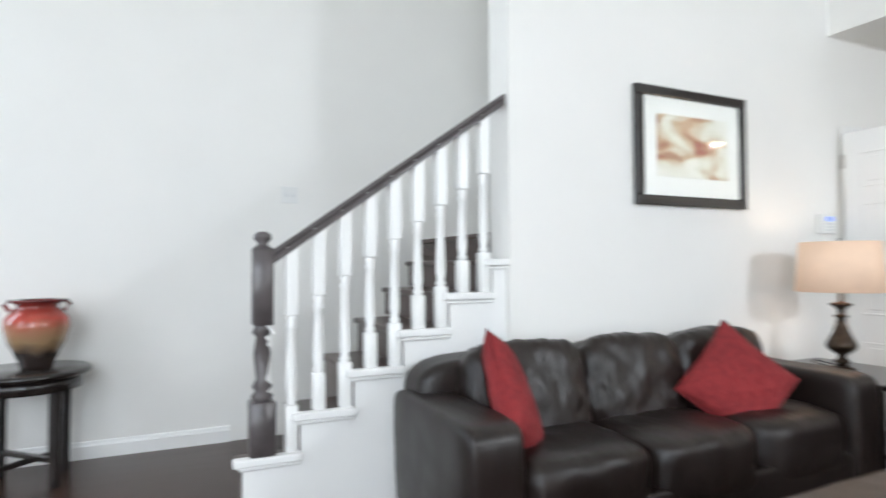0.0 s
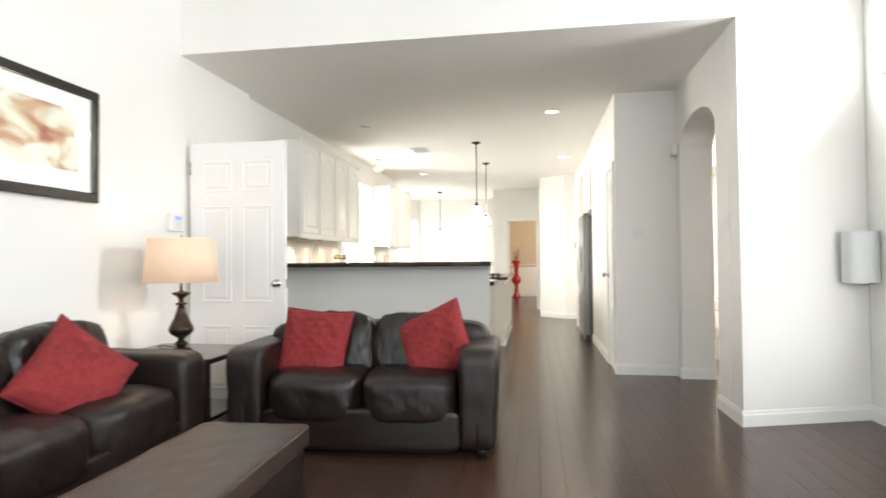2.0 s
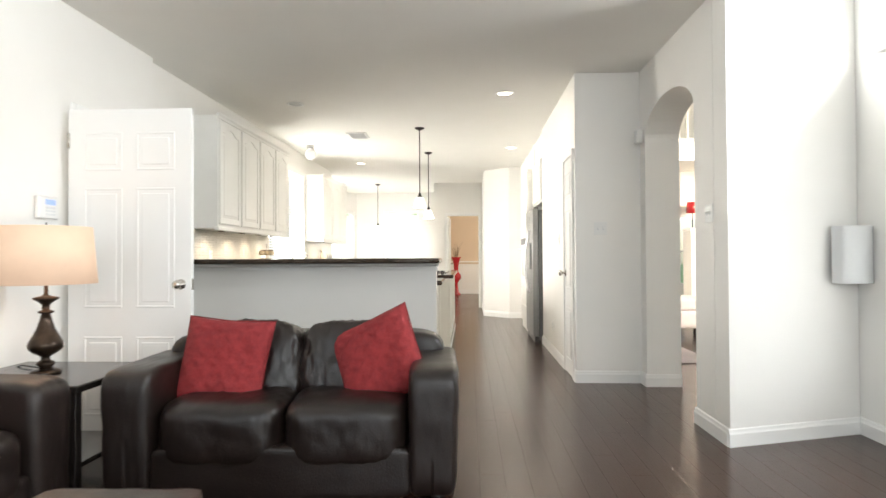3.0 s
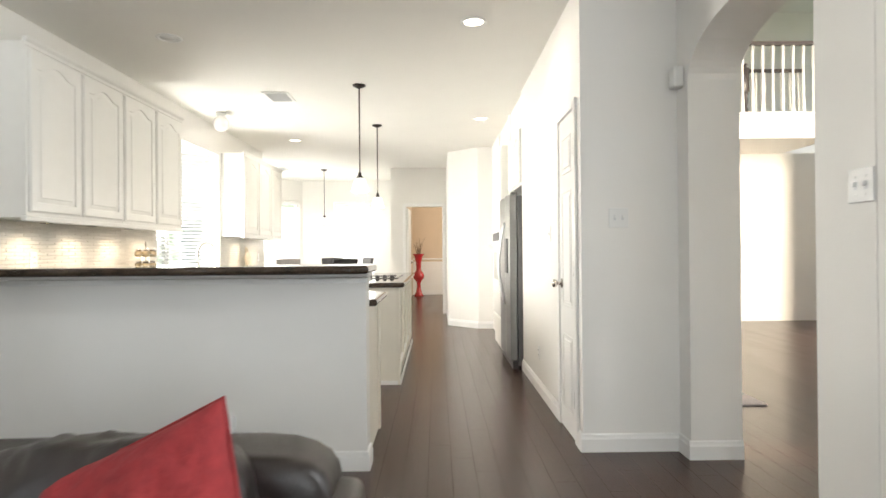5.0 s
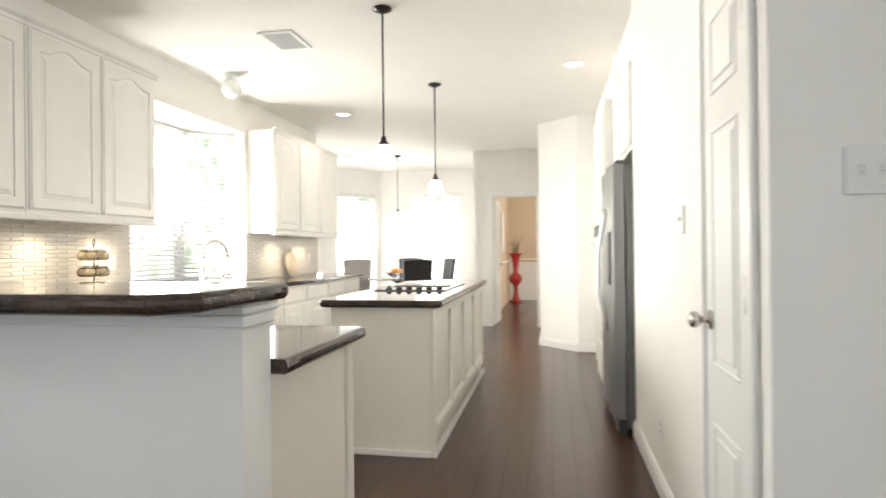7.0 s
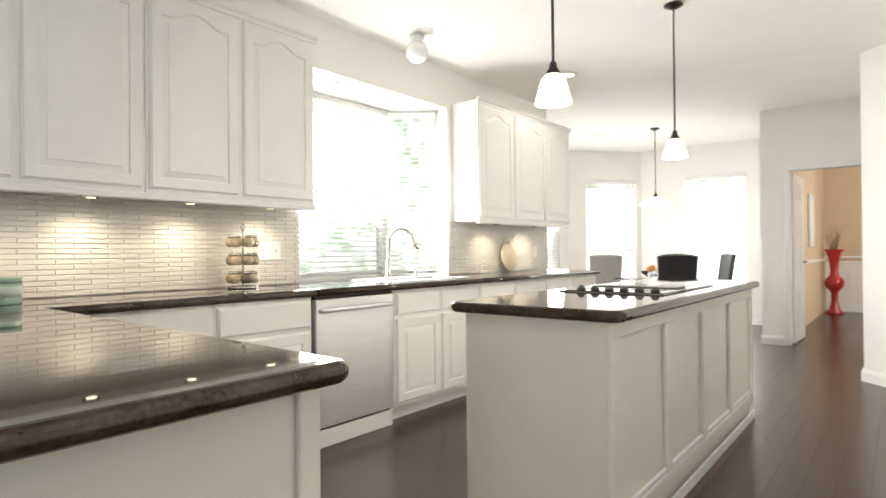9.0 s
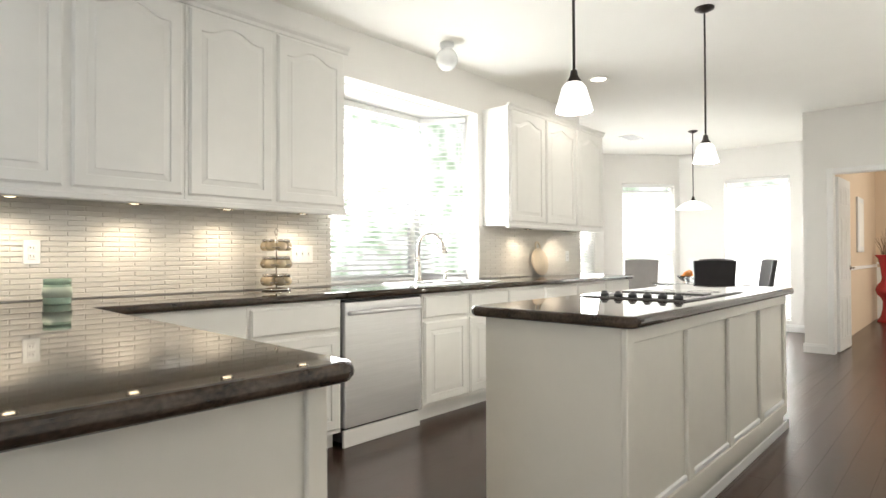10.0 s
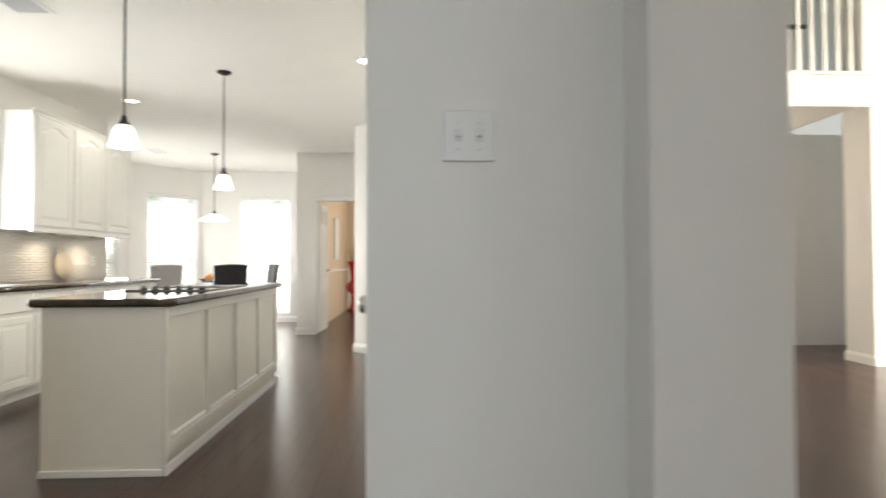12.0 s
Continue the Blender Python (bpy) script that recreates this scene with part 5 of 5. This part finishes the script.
for tier in range(3):
    z = 0.03 + tier * 0.105
    part("tier_ring", tube(bmesh.new(), [(0.085 * math.cos(2 * math.pi * i / 20), 0.085 * math.sin(2 * math.pi * i / 20), z + 0.02) for i in range(21)], 0.003, 6), M_NICKEL, sr)
    for k in range(6):
        a = k * math.pi / 3 + 0.3 + tier * 0.1
        j = mesh_part("jar", jar_me, sr, pose(0.062 * math.cos(a), 0.062 * math.sin(a), z))
        mesh_part("lid", lid_me, j)
ct = thing("cutting_board", "round pale wooden board leaning on the tiles", "cutting board", pose(12.42, 8.145, TOP + 0.145, 80, 0, 0))
bm = lathe(bmesh.new(), [(0, -0.01), (0.135, -0.01), (0.14, 0), (0.135, 0.01), (0, 0.01)], 36)
part("board", bm, M_WOODL, ct)
part("handle", tube(bmesh.new(), [(0.04 * math.cos(2 * math.pi * i / 16), 0.155 + 0.045 * math.sin(2 * math.pi * i / 16), 0) for i in range(17)], 0.009, 8), M_WOODL, ct)
plate("outlet", pose(8.166, 8.205, 1.14), 1, "outlet", "white outlet on the tiled splashback")
plate("light_switch", pose(9.656, 8.205, 1.13), 3, "switch", "white triple switch on the tiled splashback")
plate("outlet", pose(13.05, 8.205, 1.11), 1, "outlet", "white outlet on the tiled splashback")
for x, z in ((8.05, 1.378), (8.56, 1.378), (9.05, 1.378), (9.55, 1.378), (12.05, 1.362), (12.75, 1.362)):
    ul = thing("under_cabinet_light", "small round lit puck light under the cabinet", "light", pose(x, 8.04, z), group="puck lights")
    part("housing", lathe(bmesh.new(), [(0.030, 0.002), (0.036, 0.002), (0.036, 0.022), (0, 0.022), (0, 0.015), (0.030, 0.015)], 20), M_NICKEL, ul)
    part("lens", lathe(bmesh.new(), [(0, 0.004), (0.022, 0.004), (0.022, 0.012), (0, 0.012)], 20), M_PUCK, ul)
    lamp("puck_glow", "SPOT", pose(x, 8.04, z - 0.012), 6.2, (1.0, 0.83, 0.62), 0.02, cone=150)


# ---- ceiling lights, vents, pendants ----
def downlight(x, y, lit, energy=15):
    ob = thing("recessed_light", "round recessed ceiling light" + (", lit" if lit else ", off"), "light", pose(x, y, H), group="recessed lights")
    part("trim_ring", lathe(bmesh.new(), [(0.068, -0.001), (0.090, -0.002), (0.092, -0.006), (0.072, -0.010), (0.066, -0.004)], 32), M_PLASTIC, ob)
    part("lens", lathe(bmesh.new(), [(0, -0.006), (0.067, -0.004), (0.067, -0.001), (0, -0.001)], 28), M_DOWN if lit else M_GLASSW, ob)
    if lit:
        lamp("recessed_glow", "AREA", look((x, y, H - 0.02), (x, y, 0)), energy, (1.0, 0.92, 0.80), 0.13)


for x, y, lit, e in ((8.48, 7.43, False, 0), (12.38, 7.47, True, 4), (11.115, 4.962, True, 3), (8.213, 5.23, True, 5)):
    downlight(x, y, lit, e)


def vent(x, y, w, d):
    ob = thing("ceiling_vent", "white louvred ceiling vent", "vent", pose(x, y, H))
    bm = bmesh.new()
    for a in ((-w / 2, w / 2, -d / 2, -d / 2 + 0.03), (-w / 2, w / 2, d / 2 - 0.03, d / 2), (-w / 2, -w / 2 + 0.03, -d / 2 + 0.03, d / 2 - 0.03), (w / 2 - 0.03, w / 2, -d / 2 + 0.03, d / 2 - 0.03)):
        bm_box(bm, *a, -0.012, -0.001, bevel=0.003)
    part("frame", bm, M_PLASTIC, ob)
    part("backing", box(-w / 2 + 0.03, w / 2 - 0.03, -d / 2 + 0.03, d / 2 - 0.03, -0.003, -0.001), M_DARKP, ob)
    n = int((w - 0.06) / 0.026)
    me = finish("slat", box(-0.010, 0.010, -d / 2 + 0.03, d / 2 - 0.03, -0.001, 0.001), M_GREYP)
    for i in range(n):
        mesh_part("slat", me, ob, pose(-w / 2 + 0.043 + i * 0.026, 0, -0.010, 0, 38, 0))


vent(10.095, 7.07, 0.36, 0.26)
vent(15.13, 8.40, 0.36, 0.20)


def pendant(x, y, z_bottom, lit, wide=False):
    ob = thing("pendant_light", "hanging lamp with dark bronze rod and white glass shade", "pendant lamp", pose(x, y, 0), group="pendant lights")
    part("canopy", lathe(bmesh.new(), [(0, H - 0.001), (0.062, H - 0.001), (0.060, H - 0.012), (0.030, H - 0.026), (0.010, H - 0.034), (0, H - 0.034)], 28), M_BRONZE, ob)
    hh = 0.125 if not wide else 0.11
    part("rod", tube(bmesh.new(), [(0, 0, z_bottom + hh + 0.03), (0, 0, H - 0.03)], 0.0065, 10), M_BRONZE, ob)
    part("socket_cap", lathe(bmesh.new(), [(0, z_bottom + hh + 0.06), (0.014, z_bottom + hh + 0.055), (0.018, z_bottom + hh + 0.03), (0.036, z_bottom + hh), (0, z_bottom + hh)], 20), M_BRONZE, ob)
    if wide:
        prof = [(0.035, z_bottom + hh), (0.10, z_bottom + 0.085), (0.19, z_bottom + 0.03), (0.215, z_bottom), (0.21, z_bottom), (0.185, z_bottom + 0.025), (0.03, z_bottom + hh - 0.006)]
    else:
        prof = [(0.034, z_bottom + hh), (0.052, z_bottom + hh - 0.02), (0.062, z_bottom + 0.07), (0.078, z_bottom + 0.015), (0.080, z_bottom), (0.076, z_bottom + 0.002), (0.058, z_bottom + 0.07), (0.03, z_bottom + hh - 0.006)]
    part("shade", lathe(bmesh.new(), prof, 32), M_PENDG, ob, "white opal glass bell shade")
    if lit:
        lamp("pendant_glow", "POINT", pose(x, y, z_bottom - 0.03), 13, (1.0, 0.93, 0.82), 0.05)
        part("bulb", lathe(bmesh.new(), [(0, z_bottom + 0.03), (0.022, z_bottom + 0.05), (0.025, z_bottom + 0.075), (0.014, z_bottom + 0.11), (0, z_bottom + 0.115)], 14), M_GLOW, ob)
    return ob


pendant(9.71, 6.215, 1.745, True)
pendant(11.44, 6.225, 1.725, True)
pendant(15.29, 7.63, 1.72, False, True)
gl = thing("globe_light", "white glass globe light fixture above the window", "light", pose(10.755, 7.90, H))
part("base", lathe(bmesh.new(), [(0, -0.001), (0.055, -0.001), (0.055, -0.03), (0.04, -0.04), (0, -0.04)], 24), M_PLASTIC, gl)
part("globe", lathe(bmesh.new(), [(0.035, -0.04)] + [(0.085 * math.sin(0.42 + (math.pi - 0.42) * i / 12), -0.125 + 0.085 * math.cos(0.42 + (math.pi - 0.42) * i / 12)) for i in range(13)], 24), M_GLASSW, gl)

# ---- breakfast nook ----
tb = thing("dining_table", "glass-topped dining table in the nook", "table", pose(15.25, 7.55, 0))
part("glass_top", lathe(bmesh.new(), [(0, 0.735), (0.60, 0.735), (0.605, 0.741), (0.60, 0.747), (0, 0.747)], 48), M_GLASS, tb)
part("pedestal", lathe(bmesh.new(), [(0, 0), (0.28, 0), (0.28, 0.03), (0.08, 0.06), (0.06, 0.40), (0.10, 0.66), (0.22, 0.733), (0, 0.733)], 28), M_BLACKW, tb)


def dining_chair(m, back):
    ob = thing("dining_chair", "tall-backed dark leather dining chair in the nook", "chair", m, group="chairs round the table")
    part("seat", cushion(bmesh.new(), 0, 0, 0.455, 0.44, 0.44, 0.09, 6, 8, 0.002), M_CHAIR, ob)
    bm = bmesh.new()
    n = 10
    outline = [(-0.20 - 0.025 * i / n, 0.42 + 0.63 * i / n) for i in range(n + 1)] + [(-0.225 + 0.45 * i / n, 1.05 + 0.012 * math.sin(math.pi * i / n)) for i in range(1, n)] + [(0.225 - 0.025 * i / n, 1.05 - 0.63 * i / n) for i in range(n + 1)]
    prism(bm, outline, "y", -0.03, 0.03, bevel=0.014)
    for v in bm.verts:
        v.co.y += 0.20 + 0.16 * max(v.co.z - 0.45, 0) ** 1.3
    part("backrest", bm, back, ob)
    for x in (-0.19, 0.19):
        for y in (-0.19, 0.19):
            part("leg", bm_box(bmesh.new(), x - 0.018, x + 0.018, y - 0.018, y + 0.018, 0, 0.42, bevel=0.003), M_BLACKW, ob)
    return ob


dining_chair(pose(14.95, 8.22, 0, 0, 0, -72), M_CHAIRB)
dining_chair(pose(14.66, 7.22, 0, 0, 0, 116), M_CHAIR)
dining_chair(pose(15.75, 7.12, 0, 0, 0, -150), M_CHAIR)
dining_chair(pose(16.05, 7.62, 0, 0, 0, -80), M_CHAIR)
fb = thing("fruit_bowl", "glass bowl heaped with oranges", "bowl", pose(15.10, 7.62, 0.748))
part("bowl", lathe(bmesh.new(), [(0, 0), (0.06, 0), (0.05, 0.012), (0.11, 0.05), (0.155, 0.10), (0.15, 0.10), (0.105, 0.056), (0, 0.02)], 28), M_GLASS, fb)
for i, (x, y, z) in enumerate(((0.06, 0, 0.085), (-0.05, 0.05, 0.085), (-0.03, -0.06, 0.085), (0.0, 0.0, 0.14), (0.07, 0.06, 0.12), (0.05, -0.07, 0.12), (-0.07, 0.0, 0.13))):
    fo = thing("orange", "ripe orange in the fruit bowl", "fruit", pose(15.10 + x, 7.62 + y, 0.748 + z), group="oranges")
    part("peel", lathe(bmesh.new(), [(0.040 * math.sin(math.pi * k / 10), -0.038 * math.cos(math.pi * k / 10)) for k in range(11)], 16), M_ORANGE, fo)

# ---- dining room ----
vs = thing("floor_vase", "tall red glazed floor vase with dry twigs", "vase", pose(19.45, 5.98, 0))
part("body", lathe(bmesh.new(), [(0, 0), (0.125, 0), (0.13, 0.02), (0.085, 0.08), (0.055, 0.20), (0.05, 0.34), (0.075, 0.40), (0.13, 0.46), (0.15, 0.53), (0.13, 0.60), (0.075, 0.66), (0.06, 0.72),
                                 (0.075, 0.90), (0.11, 1.05), (0.15, 1.10), (0.145, 1.11), (0.10, 1.05), (0, 1.0)], 32), M_REDV, vs)
rnd = random.Random(4)
for k in range(26):
    a, r = rnd.uniform(0, 6.28), rnd.uniform(0.05, 0.20)
    hgt = rnd.uniform(0.22, 0.46)
    part("twig", tube(bmesh.new(), [(0.03 * math.cos(a), 0.03 * math.sin(a), 1.02), (0.5 * r * math.cos(a), 0.5 * r * math.sin(a), 1.1 + hgt * 0.5), (r * math.cos(a + 0.3), r * math.sin(a + 0.3), 1.1 + hgt)], [0.004, 0.003, 0.0015], 5), M_TWIG, vs)
dp = thing("framed_picture", "grey framed picture on the dining room wall", "picture", pose(17.9, 6.158, 1.55))
part("frame", box(-0.28, 0.28, -0.03, 0, -0.40, 0.40, bevel=0.006), M_GREYP, dp)
part("print", box(-0.20, 0.20, -0.033, -0.029, -0.32, 0.32), M_MAT, dp)

# ---- foyer ----
bal = thing("balcony", "white upper landing edge over the foyer", "balcony")
part("fascia", box(12.10, 12.16, -0.149, 3.83, 2.68, 3.00, bevel=0.004), M_TRIM, bal)
part("nosing", box(12.06, 12.18, -0.149, 3.83, 3.001, 3.035, bevel=0.008), M_TRIM, bal)
part("slab", box(12.161, 16.0, -0.149, 3.83, 2.722, 2.99), M_CEIL, bal)
br = thing("balcony_railing", "white turned balusters under a dark handrail on the landing", "railing", pose(0, 0, 3.036))
for i in range(27):
    ob = mesh_part("baluster", BAL_ME, br, pose(12.13, 0.03 + 0.14 * i, 0) @ Matrix.Diagonal((1.35, 1.35, 1.15, 1)))
part("handrail", box(12.095, 12.165, -0.12, 3.83, 0.92, 0.975, bevel=0.012, seg=2), M_RAIL, br)
part("post", box(12.09, 12.17, -0.148, -0.07, 0, 1.06, bevel=0.006), M_TRIM, br)
b2 = thing("landing_railing", "dark railing and newel post behind the balcony", "railing", pose(0, 0, 2.991))
bm = bmesh.new()
newel(bm, 13.0, 0.78, 0, 1.0)
part("newel_post", bm, M_RAIL, b2)
part("handrail", box(12.97, 13.03, -0.1, 0.74, 0.86, 0.91, bevel=0.010), M_RAIL, b2)
for i in range(6):
    mesh_part("baluster", BAL_ME, b2, pose(13.0, 0.62 - 0.13 * i, 0) @ Matrix.Diagonal((1.3, 1.3, 1.07, 1)))
pf = thing("footstool", "pale upholstered bench with dark legs", "ottoman", pose(10.55, 2.92, 0))
part("cushion", cushion(bmesh.new(), 0, 0, 0.47, 0.60, 1.25, 0.18, 7, 8, 0.002), M_PINK, pf)
part("body", cushion(bmesh.new(), 0, 0, 0.27, 0.58, 1.22, 0.24, 14, 6, 0.0), M_PINK, pf)
for x in (-0.22, 0.22):
    for y in (-0.5, 0.5):
        part("leg", lathe(bmesh.new(), [(0, 0), (0.02, 0), (0.032, 0.16), (0, 0.16)], 10, (x, y, 0)), M_BLACKW, pf)
structure("rug_foyer", bm_box(bmesh.new(), 8.56, 12.0, 3.03, 3.80, 0.001, 0.012, bevel=0.003), M_RUG, "pale rug with dark edge", "rug")
rl = thing("red_shade_lamp", "table lamp with a red shade", "lamp", pose(13.25, 1.50, 1.90))
part("shade", lathe(bmesh.new(), [(0.11, 0), (0.112, 0), (0.095, 0.20), (0.093, 0.20), (0.11, 0)], 24), M_REDV, rl, "red drum shade")
part("stem", tube(bmesh.new(), [(0, 0, -0.30), (0, 0, 0.1)], 0.010, 8), M_BRONZE, rl)
cs = thing("tall_cabinet", "white framed tall cabinet by the foyer wall", "cabinet", pose(13.25, 1.50, 0))
part("body", box(-0.20, 0.20, -0.30, 0.10, 0, 1.58, bevel=0.004), M_TRIM, cs)
part("top", box(-0.22, 0.22, -0.32, 0.12, 1.581, 1.62, bevel=0.006), M_TRIM, cs)
part("glass", box(-0.206, -0.2005, -0.26, 0.06, 0.5, 1.52), M_GLASSW, cs)

# ---- floor boards, laid along the house ----
rnd = random.Random(7)
BW = 0.127
board_me = finish("floor_board", bm_box(bmesh.new(), 0, 1, 0, BW - 0.0006, -0.006, 0, bevel=0.0006), M_FLOOR)
near, spare = [], []
y = -4.1
while y < 9.9:
    x = -2.2 - rnd.uniform(0, 1.2)
    while x < 20.1:
        L = rnd.uniform(0.7, 1.6)
        a, b = max(x, -2.2), min(x + L, 20.1)
        if b - a > 0.05:
            (near if 5.5 < a < 13.2 and 4.2 < y < 6.0 or 3.4 < a < 7.5 and 3.3 < y < 5.9 else spare).append((a, b, y))
        x += L
    y += BW
for a, b, y in near[:300]:
    mesh_part("floor_board", board_me, floor, pose(a, y, 0) @ Matrix.Diagonal((b - a - 0.0006, 1, 1, 1)))
verts, faces = [], []
for a, b, y in near[300:] + spare:
    i = len(verts)
    q = b - 0.0006
    verts += [(a, y, 0), (q, y, 0), (q, y + BW - 0.0006, 0), (a, y + BW - 0.0006, 0), (a, y, -0.006), (q, y, -0.006), (q, y + BW - 0.0006, -0.006), (a, y + BW - 0.0006, -0.006)]
    faces += [(i, i + 1, i + 2, i + 3), (i, i + 4, i + 5, i + 1), (i + 1, i + 5, i + 6, i + 2), (i + 2, i + 6, i + 7, i + 3), (i + 3, i + 7, i + 4, i)]
me = bpy.data.meshes.new("floor_boards")
me.from_pydata(verts, [], faces)
M_FLOOR2 = mat("dark_floor_boards_far", (0.062, 0.034, 0.024), 0.25, spots=(0.042, 0.023, 0.017), scale=14, stretch=(0.35, 3.5, 1), bump=0.05, bump_scale=26, rough_var=0.05, spec=0.4)
nt = M_FLOOR2.node_tree
geo, mr, hs = nt.nodes.new("ShaderNodeNewGeometry"), nt.nodes.new("ShaderNodeMapRange"), nt.nodes.new("ShaderNodeHueSaturation")
mr.inputs["To Min"].default_value, mr.inputs["To Max"].default_value = 0.94, 1.06
nt.links.new(geo.outputs["Random Per Island"], mr.inputs[0])
nt.links.new(mr.outputs[0], hs.inputs["Value"])
src = nt.nodes["Principled BSDF"].inputs["Base Color"].links[0].from_socket
nt.links.new(src, hs.inputs["Color"])
nt.links.new(hs.outputs[0], nt.nodes["Principled BSDF"].inputs["Base Color"])
me.materials.append(M_FLOOR2)
fb2 = new("floor_boards", me)
fb2.parent = floor
tagged(fb2, "", "", "", "stuff")

# ---- outside: plain bright garden backdrop beyond the windows ----
GARDEN = bpy.data.materials.new("garden_backdrop")
GARDEN.use_nodes = True
nt = GARDEN.node_tree
nt.nodes.remove(nt.nodes["Principled BSDF"])
em, nz, rp = nt.nodes.new("ShaderNodeEmission"), nt.nodes.new("ShaderNodeTexNoise"), nt.nodes.new("ShaderNodeValToRGB")
nz.inputs["Scale"].default_value, nz.inputs["Detail"].default_value = 2.6, 8
rp.color_ramp.elements[0].position, rp.color_ramp.elements[1].position = 0.38, 0.62
rp.color_ramp.elements[0].color, rp.color_ramp.elements[1].color = (0.34, 0.44, 0.30, 1), (1, 1, 0.98, 1)
co = nt.nodes.new("ShaderNodeTexCoord")
nt.links.new(co.outputs["Object"], nz.inputs[0])
nt.links.new(nz.outputs[0], rp.inputs[0])
nt.links.new(rp.outputs[0], em.inputs[0])
em.inputs[1].default_value = 1.15
nt.links.new(em.outputs[0], nt.nodes["Material Output"].inputs[0])
structure("backdrop", box(21.5, 21.6, 6.9, 14, -0.1, 4.5), GARDEN, "sunlit green garden beyond the windows", "garden")
structure("backdrop_side", box(8, 21.5, 13.5, 13.6, -0.1, 4.5), GARDEN, "sunlit green garden beyond the windows", "garden")
